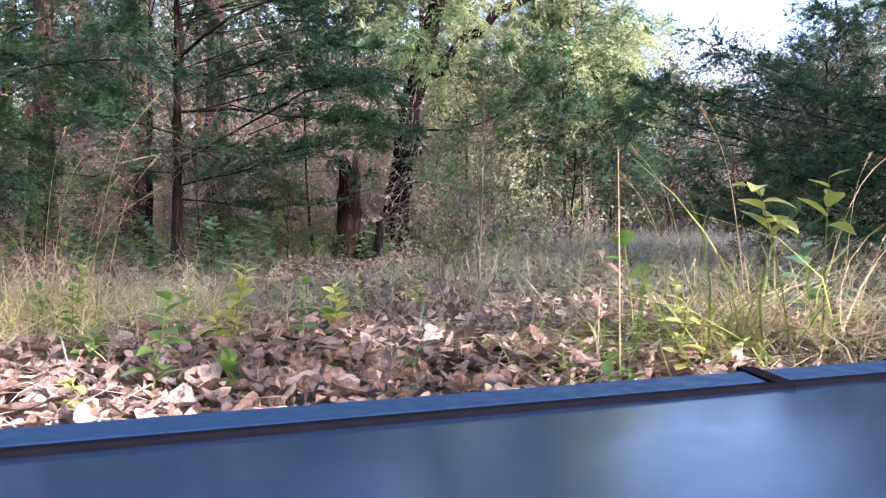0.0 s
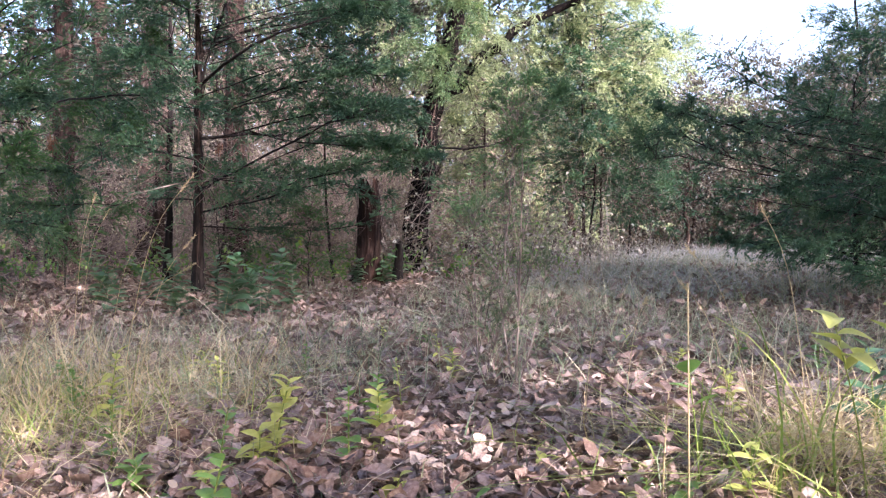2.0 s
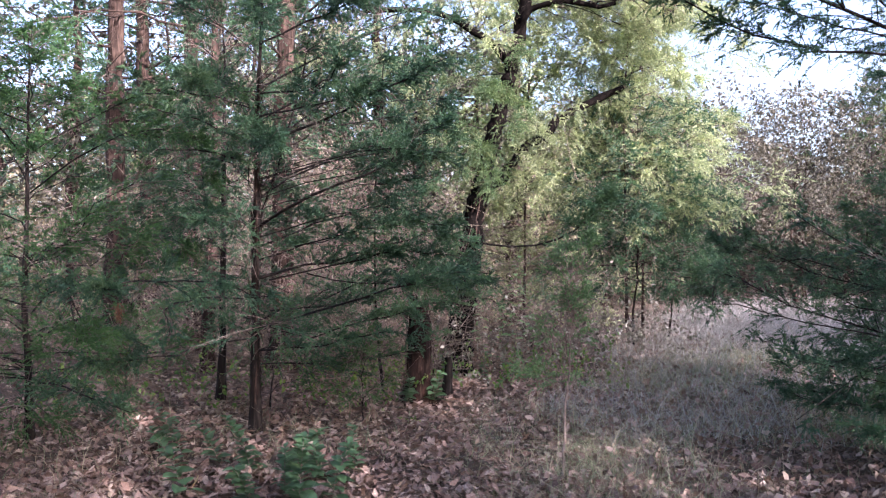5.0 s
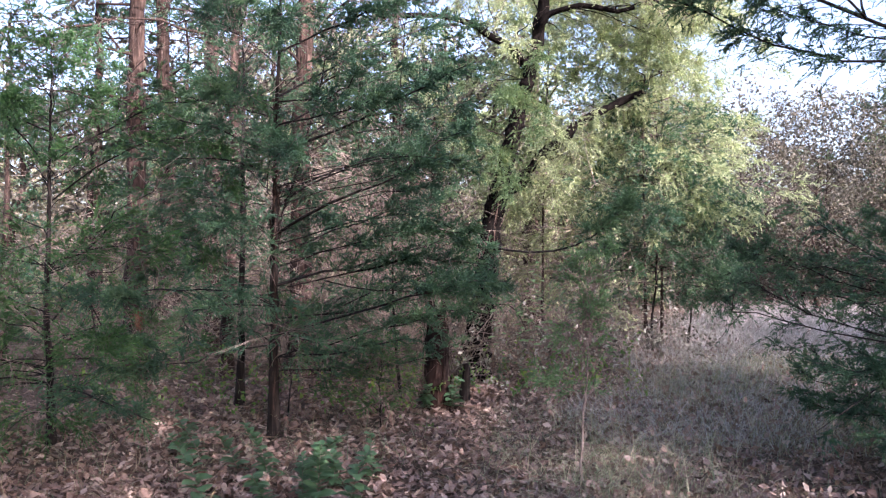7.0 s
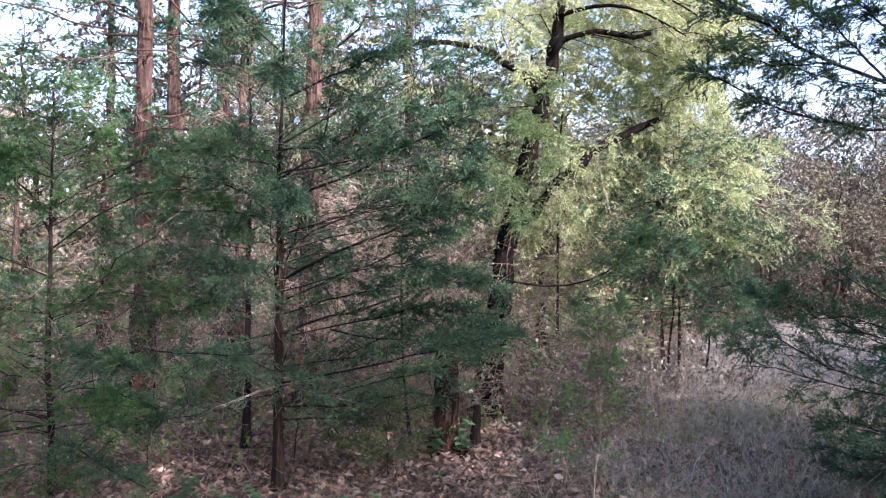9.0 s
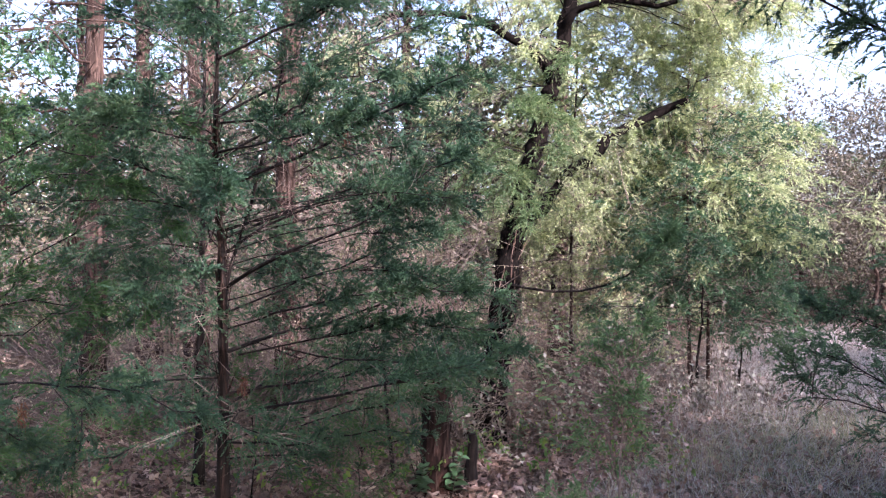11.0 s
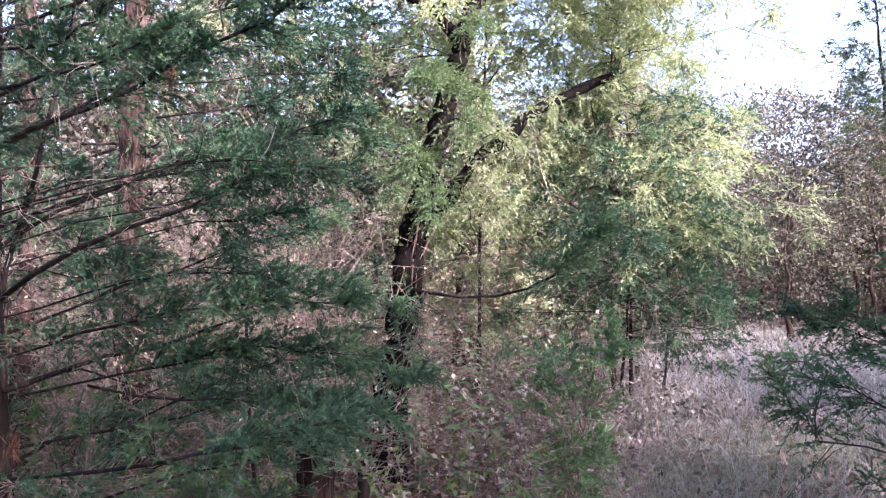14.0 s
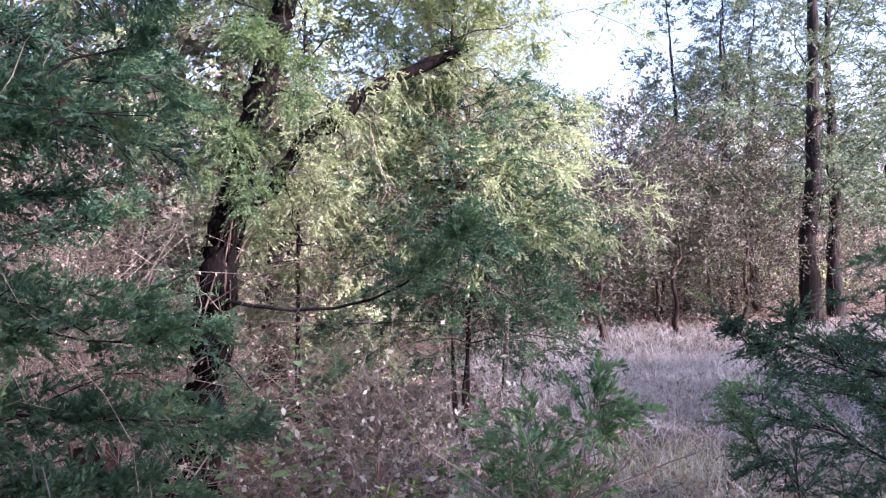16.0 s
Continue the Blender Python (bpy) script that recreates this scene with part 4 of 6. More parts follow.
for q, (x, y, h) in enumerate(((-3.2, 6.75, 1.0), (-1.25, 6.75, 0.6), (-2.1, 7.1, 0.9), (-4.6, 6.9, 1.2))):
    placed(conifer(420 + 2 * q, "cedar_seedling", "small soft green cedar seedling on the forest floor", h, 0.007, 0.08, lambda f: 0.42 - 0.25 * f, 20, (8, 5, 13), 0.022, 0.0026, m_cedar_bright, m_bark_dark, wob=0.01, plume=0.07, rise=0.7, side_len=0.35), x, y)
placed(conifer(44, "cedar", "slim young cedar with open green crown among tall trunks", 3.8, 0.035, 0.9, lambda f: 1.5 - 1.0 * f, 42, (16, 7, 14), 0.038, 0.005, m_cedar, m_bark_dark, wob=0.014, plume=0.12, rise=0.4), -2.65, 7.5)

# dark cedar beside the glade
rng = np.random.default_rng(51)
sp = straight(5.6, (-0.02, 0), wob=0.016, seed=51)
lb = cedar_limbs(rng, sp, 62, 0.2, 5.0, lambda f: 2.35 - 1.8 * f, 0.3, 0.35)
ex = [resample(p, 8) for p in (
    [(0, 0, 0.6), (-1.0, -0.2, 0.55), (-1.8, -0.3, 0.6), (-2.6, -0.2, 0.75)], [(0, 0, 1.0), (-1.0, 0.1, 1.1), (-1.9, 0.3, 1.35), (-2.4, 0.5, 1.8)])]
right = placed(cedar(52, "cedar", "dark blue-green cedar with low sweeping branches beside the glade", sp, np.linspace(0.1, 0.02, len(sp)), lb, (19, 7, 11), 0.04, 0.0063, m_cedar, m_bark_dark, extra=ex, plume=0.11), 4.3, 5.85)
RIGHT = np.array([4.3, 5.85, float(gz(4.3, 5.85))])
# its low limbs over the grass and its high ones over the glade, with short tufts
SWEEPS = (
    ([(4.3, 5.85, 0.5), (2.9, 5.9, 0.75), (1.9, 6.0, 1.05), (1.56, 6.2, 1.26), (1.47, 6.45, 1.33), (1.43, 6.6, 1.4)], 90), ([(4.3, 5.85, 0.4), (2.7, 5.8, 0.8), (1.7, 5.95, 1.05), (1.38, 6.05, 1.1), (1.34, 6.3, 1.22), (1.25, 6.3, 1.33)], 80),
    ([(4.3, 5.85, 0.7), (2.9, 6.2, 1.2), (2.19, 6.5, 1.4), (1.86, 6.6, 1.42), (1.7, 6.75, 1.51), (1.55, 6.8, 1.58)], 90), ([(4.3, 5.85, 0.7), (3.0, 6.2, 1.1), (2.18, 6.5, 1.3), (2.03, 6.7, 1.4), (1.85, 6.75, 1.48), (1.75, 6.8, 1.55)], 90),
    ([(4.3, 5.85, 0.6), (2.9, 6.0, 0.95), (2.1, 6.15, 1.15), (1.73, 6.4, 1.42)], 70), ([(4.3, 5.85, 0.9), (3.2, 6.5, 1.4), (2.6, 6.9, 1.45), (2.25, 6.9, 1.5)], 80), ([(4.3, 5.85, 0.35), (2.9, 6.1, 0.5), (2.2, 6.4, 0.65), (1.75, 6.5, 0.85)], 80),
    ([(4.3, 5.85, 0.4), (3.0, 5.8, 0.4), (2.2, 5.9, 0.5), (1.8, 6.0, 0.7)], 80), ([(4.3, 5.85, 0.8), (3.3, 6.8, 1.1), (2.6, 7.2, 1.2), (2.1, 7.3, 1.3)], 80),
    ([(4.3, 5.85, 0.3), (3.0, 5.6, 0.35), (2.2, 5.6, 0.42), (1.7, 5.7, 0.52)], 100), ([(4.3, 5.85, 0.25), (3.1, 6.1, 0.3), (2.4, 6.2, 0.38), (1.85, 6.3, 0.48)], 100), ([(4.3, 5.8, 0.6), (3.0, 5.3, 0.62), (2.3, 5.2, 0.65), (1.9, 5.1, 0.75)], 100), ([(4.3, 5.8, 0.9), (3.2, 5.4, 0.95), (2.6, 5.2, 1.05), (2.2, 5.1, 1.15)], 90),
    ([(4.3, 5.8, 1.3), (3.3, 5.5, 1.5), (2.9, 5.4, 1.4), (2.6, 5.4, 1.4)], 90),
    ([(4.3, 5.8, 0.8), (3.0, 5.4, 0.85), (2.2, 5.2, 0.85), (1.62, 5.1, 0.8)], 100), ([(4.3, 5.8, 0.5), (3.0, 5.3, 0.45), (2.3, 5.0, 0.5), (1.75, 4.9, 0.45)], 100), ([(4.3, 5.8, 1.1), (3.0, 5.5, 1.2), (2.3, 5.3, 1.25), (1.75, 5.2, 1.2)], 90), ([(4.3, 5.8, 0.35), (3.2, 5.2, 0.3), (2.6, 4.9, 0.3), (2.1, 4.7, 0.3)], 90))
HIGH = (
    ([(4.2, 5.8, 2.0), (2.6, 4.7, 2.4), (1.45, 4.0, 2.56), (1.12, 3.9, 2.66), (0.88, 3.85, 2.76), (0.7, 3.8, 2.86), (0.58, 3.8, 2.96)], 0.017, 110), ([(2.2, 4.45, 2.45), (1.48, 4.05, 2.4), (1.26, 4.0, 2.39), (1.01, 3.95, 2.44), (0.72, 3.9, 2.55), (0.5, 3.9, 2.66)], 0.011, 85),
    ([(1.38, 3.95, 2.58), (1.22, 3.9, 2.72), (1.1, 3.9, 2.83), (0.96, 3.85, 2.92)], 0.008, 55), ([(1.38, 3.95, 2.58), (1.34, 3.95, 2.71), (1.44, 4.0, 2.87), (1.4, 4.0, 3.1)], 0.008, 40), ([(1.1, 3.9, 2.67), (0.92, 3.8, 2.63), (0.74, 3.7, 2.63), (0.58, 3.7, 2.73)], 0.006, 45),
    ([(1.9, 4.25, 2.5), (1.55, 4.1, 2.72), (1.35, 4.05, 2.9), (1.1, 4.0, 3.05)], 0.009, 60), ([(1.9, 4.3, 2.5), (1.6, 4.4, 2.62), (1.3, 4.5, 2.7), (1.0, 4.5, 2.85)], 0.008, 55), ([(4.2, 5.8, 2.5), (2.9, 4.9, 2.9), (2.0, 4.3, 3.1), (1.4, 3.9, 3.2)], 0.014, 80))
for pts, n in SWEEPS:
    bough(rng, right, np.array(pts) - RIGHT, 0.0085, (int(1.25 * n), 7, 14), 0.015, 0.0033, m_cedar, m_bark_dark, k=12, plume=0.06, side_len=0.12, start=0.1, droop=0.2, up=0.25, clump=0.55, wob=0.03)
for pts, r, n in HIGH:
    bough(rng, right, np.array(pts) - RIGHT, r, (n, 7, 18), 0.015, 0.0028, m_cedar, m_bark_dark, plume=0.055, side_len=0.14, start=0.25, droop=0.3, up=0.1, clump=0.5, wob=0.012)

placed(conifer(56, "cedar", "low dense dark cedar bush at the edge of the glade", 1.8, 0.04, 0.1, lambda f: 1.05 - 0.6 * f, 46, (13, 8, 17), 0.026, 0.0028, m_cedar, m_bark_dark, wob=0.01, rise=0.4, plume=0.1), 3.25, 7.05)

# sapling in the grass
sapling = placed(conifer(61, "cedar_sapling", "thin waist-high cedar sapling with soft green top standing in grass", 1.3, 0.009, 0.55, lambda f: 0.2 - 0.1 * f, 22, (7, 6, 11), 0.023, 0.0042, m_sapling, m_twig, lean=(0.07, 0.1), wob=0.006, rise=1.1, plume=0.06, side_len=0.35), 0.22, 5.4)
bough(np.random.default_rng(62), sapling, [(0, 0, 0.55), (-0.1, -0.02, 0.66), (-0.2, -0.03, 0.7), (-0.32, 0.0, 0.66)], 0.004, (22, 6, 12), 0.02, 0.0034, m_sapling, m_twig, plume=0.06, side_len=0.35, start=0.2, droop=0.2)

# ---- tall trunks behind ----
TALL = "tall cedar trunks"
for s, x, y, r, h in ((71, -4.2, 8.8, 0.12, 10), (72, -3.97, 10.6, 0.11, 10), (73, -4.75, 11.1, 0.13, 10), (74, -2.5, 9.25, 0.125, 10), (75, -3.3, 9.1, 0.065, 8)):
    t = conifer(s, "cedar", "tall cedar with reddish shredding bark and dead lower limbs", h, r, 0.9, lambda f: 1.3 + 0.6 * math.sin(3 * f), 54, (5, 6, 10), 0.05, 0.008, m_cedar, m_bark, start=0.5, wob=0.03, shreds=700, shred_mat=m_shred, limb_scale=2.0, rise=0.15, sag=0.15)
    tagged(t, group=TALL)
    placed(t, x, y)

# farther cedars, copies of three forms
forms = [conifer(81 + 3 * q, "cedar", lab, h, 0.16, z0, rc, 54, (7, 6, 8), 0.085, 0.0205, mm, m_bark, parts=False, wob=0.03, plume=0.28)
         for q, (lab, h, z0, rc, mm) in enumerate((("tall full cedar at the back of the wood", 8.0, 0.6, lambda f: 2.3 - 1.7 * f, m_cedar), ("open cedar with bare lower trunk", 9.0, 2.0, lambda f: 1.9 - 1.0 * f, m_cedar), ("broad cedar with sun-painted yellow-green foliage", 7.0, 0.4, lambda f: 2.6 - 2.0 * f, m_cedar_sunlit)))]
forms.append(conifer(93, "cedar", "broad blue-green cedar with thick dark trunk beyond the glade", 8.6, 0.145, 1.7, lambda f: 2.7 - 1.3 * f, 64, (13, 7, 8), 0.06, 0.015, m_cedar_grove, m_bark_dark, parts=False, wob=0.05, plume=0.2, start=0.05, rise=0.45, sag=0.2, up=0.2))
forms.append(conifer(96, "cedar", "thin dark cedar with open crown beyond the glade", 6.0, 0.075, 1.9, lambda f: 1.6 - 0.9 * f, 40, (8, 6, 10), 0.06, 0.0105, m_cedar_grove, m_bark_dark, parts=False, wob=0.06, plume=0.2, rise=0.4, sag=0.2))
forms.append(conifer(94, "cedar", "low bushy green cedar in the brown brush", 3.9, 0.05, 0.5, lambda f: 1.5 - 0.9 * f, 46, (8, 6, 10), 0.06, 0.0105, m_cedar_half_lit, m_bark_dark, parts=False, wob=0.04, plume=0.2))
rng = np.random.default_rng(90)
spots = [(-6.5, 12.5, 1, 0.75), (-8.5, 10.0, 2, 0.55), (-2.0, 13.5, 1, 0.9), (-4.5, 15.5, 2, 0.75), (-7.5, 16.5, 2, 0.7), (0.3, 15.5, 2, 1.0), (-1.5, 18.5, 2, 0.9), (-11, 14, 0, 0.7), (-5, 20, 1, 0.9), (2.5, 19, 2, 0.8), (-9.5, 20.5, 0, 0.8),
         (12.7, 20.5, 3, 1.42), (14.9, 22.3, 3, 1.21), (17, 22.6, 3, 1.49), (18.9, 24.3, 3, 1.42), (12.9, 23.8, 4, 1.42), (12.3, 25.3, 4, 1.49), (13.7, 25.9, 4, 1.56), (15.5, 26.5, 4, 1.63), (10.1, 22.6, 5, 1.1), (11.4, 24.1, 5, 1.43), (8.3, 24.4, 5, 0.98), (17.4, 29.6, 2, 1.28), (-9.5, 7.0, 2, 0.55), (-3.2, 17, 2, 0.8), (-0.4, 14.2, 2, 0.8), (-12, 9.5, 0, 0.7),
         (-6.2, 9.6, 0, 0.42), (-7.0, 18.4, 0, 1.0), (-10.5, 11.6, 0, 0.75), (-12, 17, 2, 1.0)]
used = set()
for x, y, q, s in spots:
    m = pose(x, y, float(gz(x, y)), 0, 0, rng.uniform(0, 360)) @ Matrix.Scale(s * rng.uniform(0.95, 1.05), 4)
    if q in used:
        copy_thing(forms[q], m).matrix_basis = m
    else:
        forms[q].matrix_basis = m
        used.add(q)
# small brown trees at the far edge of the glade
bare = conifer(95, "small_tree", "small brown tree with dry leaves at the glade's far edge", 3.1, 0.045, 0.3, lambda f: 1.1 + 0.6 * math.sin(3.1 * f), 42, (7, 5, 5), 0.068, 0.016, m_brush_leaf, m_bark, parts=False, wob=0.05, rise=0.35, sag=0.15, plume=0.25)
tagged(bare, group="small brown trees")
for q, (x, y, s) in enumerate(((5.4, 19.6, 1.19), (7.5, 20.7, 1.19), (9.6, 21.8, 1.33), (3.8, 21.1, 1.26), (11.7, 22.9, 1.4), (8.6, 24.4, 1.4), (14.1, 24.4, 1.54), (6.2, 22.9, 1.33), (6.5, 18.4, 1.05), (8.6, 19.3, 1.12), (10.7, 20.2, 1.19), (-5.6, 13.6, 1.7), (-3.4, 12.6, 1.5), (-8.2, 13.2, 1.7), (-1.4, 12.2, 1.35), (-4.6, 17.5, 1.8), (-1.2, 16.2, 1.7))):
    m = pose(x, y, float(gz(x, y)), 0, 0, rng.uniform(0, 360)) @ Matrix.Scale(s, 4)
    if q:
        copy_thing(bare, m).matrix_basis = m
    else:
        bare.matrix_basis = m
# unseen cedars added behind and beside the walk to block sun and sky
shade = [conifer(97 + q, "cedar", lab, h, 0.16, z0, rc, 50, (6, 5, 7), 0.14 + 0.014 * q, 0.028 + 0.006 * q, m_cedar, m_bark, parts=False, wob=0.03, plume=0.45)
         # both forms only cast shade; the second's bare trunk lets low sun through
         for q, (lab, h, z0, rc) in enumerate((("unseen added cedar that shades the glade", 8.0, 0.6, lambda f: 2.3 - 1.7 * f), ("open cedar with bare lower trunk", 9.0, 2.5, lambda f: 1.8 - 1.0 * f)))]
used = set()
for x, y, q, s in ((5.2, 3.0, 0, 0.68), (6.6, 2.6, 0, 0.72), (5.9, 7.2, 0, 0.45), (7.6, 5.4, 0, 0.75), (5.6, -0.5, 0, 0.85), (2.6, -0.5, 1, 1.02), (2.8, -1.7, 1, 1.05), (6.4, -1.6, 0, 1.12), (6.6, 4.3, 0, 0.62), (7.2, 0.4, 0, 1.05), (9.5, 6.5, 0, 0.9), (-2.2, -3.8, 0, 1.1), (-5.0, -2.5, 0, 1.1), (-4.6, 1.6, 0, 0.85), (-6.4, 4.2, 0, 1.0),
                   (-8.5, 0.5, 0, 1.2), (11, -0.5, 0, 1.2), (9.3, -3.0, 0, 1.2), (0.5, -10, 0, 1.3), (12.5, 8.5, 0, 1.0), (11.2, 6.2, 0, 0.95), (12.2, 6.8, 0, 1.0), (13.6, 7.0, 0, 0.8), (14.4, 9.3, 0, 0.8), (15.8, 9.9, 0, 0.85), (16.6, 11.6, 0, 0.85), (18.4, 12.2, 0, 0.9), (19.4, 13.8, 0, 0.85), (9.3, 7.6, 0, 0.55), (10.7, 7.2, 0, 0.6), (9.9, 9.3, 0, 0.52), (11.3, 9.4, 0, 0.58), (8.2, 6.4, 0, 0.55), (12.6, 11.0, 0, 0.58), (7.7, 8.3, 0, 0.42)):
    m = pose(x, y, float(gz(x, y)), 0, 0, rng.uniform(0, 360)) @ Matrix.Scale(s, 4)
    if q in used:
        copy_thing(shade[q], m).matrix_basis = m
    else:
        shade[q].matrix_basis = m
        used.add(q)

# ---- stump ----
rng = np.random.default_rng(100)
stump = thing("stump", "rotten reddish-brown cedar stump with flared base", "stump", at=at(-0.86, 7.65))
sp = resample([(0, 0, -0.05), (0, 0, 0.06), (0.0, 0, 0.2), (0.01, 0.02, 0.45), (0.0, 0.02, 0.68), (-0.01, 0.03, 0.88)], 12)
V, F = tubes(sp[None], np.array([[0.26, 0.2, 0.15, 0.125, 0.115, 0.11, 0.105, 0.1, 0.098, 0.095, 0.09, 0.08]]), 14, 0.1, rng)
V[-14:, 2] += rng.uniform(-0.22, 0.1, 14)      # splintered top
V[-28:-14, 2] += np.minimum(0, V[-14:, 2] - V[-28:-14, 2] - 0.03)
child("trunk", mesh("trunk", V, F, m_wood_red, True), stump)
child("inside", mesh("inside", *cap(sp[:10], 0.092, 12), m_wood_red, True), stump, "dark rotten heart of the stump")
tagged(child("loose_bark", mesh("loose_bark", *bark_shreds(rng, sp, np.linspace(0.16, 0.09, 12), 160, 0.06, 0.25, 0.012), m_bark), stump, "peeling grey-brown strips of bark"), kind="stuff")
post = thing("stump", "thin dark dead stem beside the rotten stump", "stump", at=at(-0.62, 7.85))
sp = resample([(0, 0, -0.03), (0.01, 0, 0.12), (0.03, 0.01, 0.28), (0.02, 0.01, 0.36)], 9)
child("trunk", mesh("trunk", *join([tubes(sp[None], np.linspace(0.055, 0.03, 9)[None], 9, 0.1, rng), cap(sp, 0.03, 9)]), m_bark_dark, True), post)


# ---- thicket and dead branches ----
def thicket(seed, name, label, boxes, n, lmin, lmax, upright, leaves, leafmat, wood=m_twig, big=1.0):
    """Tangled bare stems with some dry leaves; boxes: x0, x1, y0, y1, height of the feet."""
    rng = np.random.default_rng(seed)
    bx = np.array(boxes, float)
    pick = rng.integers(0, len(bx), n)
    x = rng.uniform(bx[pick, 0], bx[pick, 1]); y = rng.uniform(bx[pick, 2], bx[pick, 3])
    z = gz(x, y) + rng.uniform(0, 1, n) ** 1.5 * bx[pick, 4]
    d = rng.standard_normal((n, 3)); d[:, 2] = np.abs(d[:, 2]) * upright
    d = unit(d)
    ln = rng.uniform(lmin, lmax, n)
    u = np.linspace(0, 1, 4)[None, :, None]
    P = np.stack([x, y, z], 1)[:, None] + d[:, None] * ln[:, None, None] * u + 0.4 * ln[:, None, None] * unit(rng.standard_normal((n, 1, 3))) * u ** 2 + 0.06 * ln[:, None, None] * rng.standard_normal((n, 4, 3)) * u
    P[..., 2] = np.maximum(P[..., 2], gz(P[..., 0], P[..., 1]) + 0.01)
    V, F = tubes(P, (0.0014 + 0.0024 * ln * rng.uniform(0.3, 1.5, n))[:, None] * np.linspace(1, 0.35, 4)[None], 3)
    ob = tagged(new(name, mesh(name, V, F, wood)), label, "undergrowth", kind="stuff")
    r = rng.integers(0, n, leaves)
    o, t = along(P, r, rng.uniform(0.3, 1, leaves))
    dd = unit(rng.standard_normal((leaves, 3)) + [0, 0, -0.3])
    lv = kites(o, dd, big * rng.uniform(0.025, 0.065, leaves), big * rng.uniform(0.006, 0.018, leaves), rng)
    child("dry_leaves", mesh("dry_leaves", *lv, leafmat), ob)
    return ob


thicket(110, "thicket", "tangle of bare brown stems and dry leaves under the cedars", [(-5.5, -0.3, 8.3, 12.5, 1.4), (-1.7, -0.6, 8.8, 10.8, 0.7), (-6, 1.5, 10, 15, 2.2), (-8, 1.5, 11, 17, 2.6)], 5200, 0.3, 1.25, 0.9, 19000, m_dry_leaf, m_twig, 0.6)
thicket(118, "thicket", "sunlit dry stems and hanging leaves behind the young cedars", [(-4.6, -0.9, 8.6, 11.0, 1.7), (-2.6, -0.8, 9.4, 11.2, 2.4)], 2600, 0.3, 1.0, 0.8, 6000, m_dry_leaf, m_twig, 0.5)
thicket(116, "thicket", "knee-high brown weeds and brambles beneath the leaning cedar", [(-0.9, 1.0, 8.2, 10.6, 0.1), (0.5, 2.4, 9.6, 11.5, 0.1)], 340, 0.25, 1.0, 3.0, 3600, m_brush_mix, m_twig, 1.15)
thicket(113, "seedlings", "low green seedlings and stems at the foot of the cedars", [(-1.6, 1.2, 7.9, 9.6, 0.1), (-4.5, -1.0, 6.6, 9.0, 0.05)], 300, 0.15, 0.45, 2.5, 2600, m_herb, m_twig, 1.0)
thicket(111, "brush", "grey-brown leafless brush at the far edge of the glade", [(5.5, 12, 21.5, 25, 2.4), (9, 18, 21.5, 27, 2.4), (1.5, 7, 19.5, 24, 2.2)], 3200, 0.8, 2.3, 1.0, 34000, m_brush_leaf, m_bark, 1.5)
thicket(112, "dead_branches", "pale dead twigs lying among the trunks", [(-5, -0.8, 8.2, 12, 1.8), (-3.5, 0.2, 9.6, 12.5, 2.8)], 700, 0.3, 1.2, 0.4, 3000, m_dry_leaf, m_pale_wood, 0.7)


# ---- far wood ----
rng = np.random.default_rng(114)
n = 26000
y = rng.uniform(15, 23, n); x = rng.uniform(-1.05, 0.1, n) * y
z = gz(x, y) + (2.6 + 0.8 * np.sin(1.3 * x) + 0.6 * np.sin(0.9 * y)) * rng.uniform(0, 1, n)
lv = kites(np.stack([x, y, z], 1), unit(rng.standard_normal((n, 3))), rng.uniform(0.08, 0.22, n), rng.uniform(0.02, 0.05, n), rng)
tagged(new("undergrowth", mesh("undergrowth", *lv, m_far_wood)), "sunlit yellow-brown undergrowth behind the trunks", "undergrowth", kind="stuff")
rng = np.random.default_rng(115)
n = 75000
x = rng.uniform(-34, 6, n); y = rng.uniform(23, 38, n) - 0.1 * np.abs(x)
hgt = 6.3 + 1.2 * np.sin(0.7 * x + 0.3 * y) + 1.0 * np.sin(1.9 * x) - 2.5 * np.clip((x - 1) / 4, 0, 1)
z = gz(x, y) + hgt * rng.uniform(0, 1, n) ** 1.2
lv = kites(np.stack([x, y, z], 1), unit(rng.standard_normal((n, 3))), rng.uniform(0.11, 0.33, n), rng.uniform(0.033, 0.078, n), rng)
tagged(new("far_wood", mesh("far_wood", *lv, m_far_wood)), "far wood of green and brown trees in sun", "trees", kind="stuff")


rng = np.random.default_rng(117)
n = 80000
y = rng.uniform(29, 34, n); x = rng.uniform(0.02, 0.95, n) * y
hgt = 7.0 + 0.7 * np.sin(0.8 * x + 0.5 * y) + 0.5 * np.sin(2.3 * x)
z = gz(x, y) + hgt * rng.uniform(0, 1, n) ** 1.15
lv = kites(np.stack([x, y, z], 1), unit(rng.standard_normal((n, 3))), rng.uniform(0.07, 0.26, n), rng.uniform(0.02, 0.055, n), rng)
tagged(new("far_wood", mesh("far_wood", *lv, m_far_brush)), "far grey-brown wood with dry leaves beyond the glade", "trees", kind="stuff")


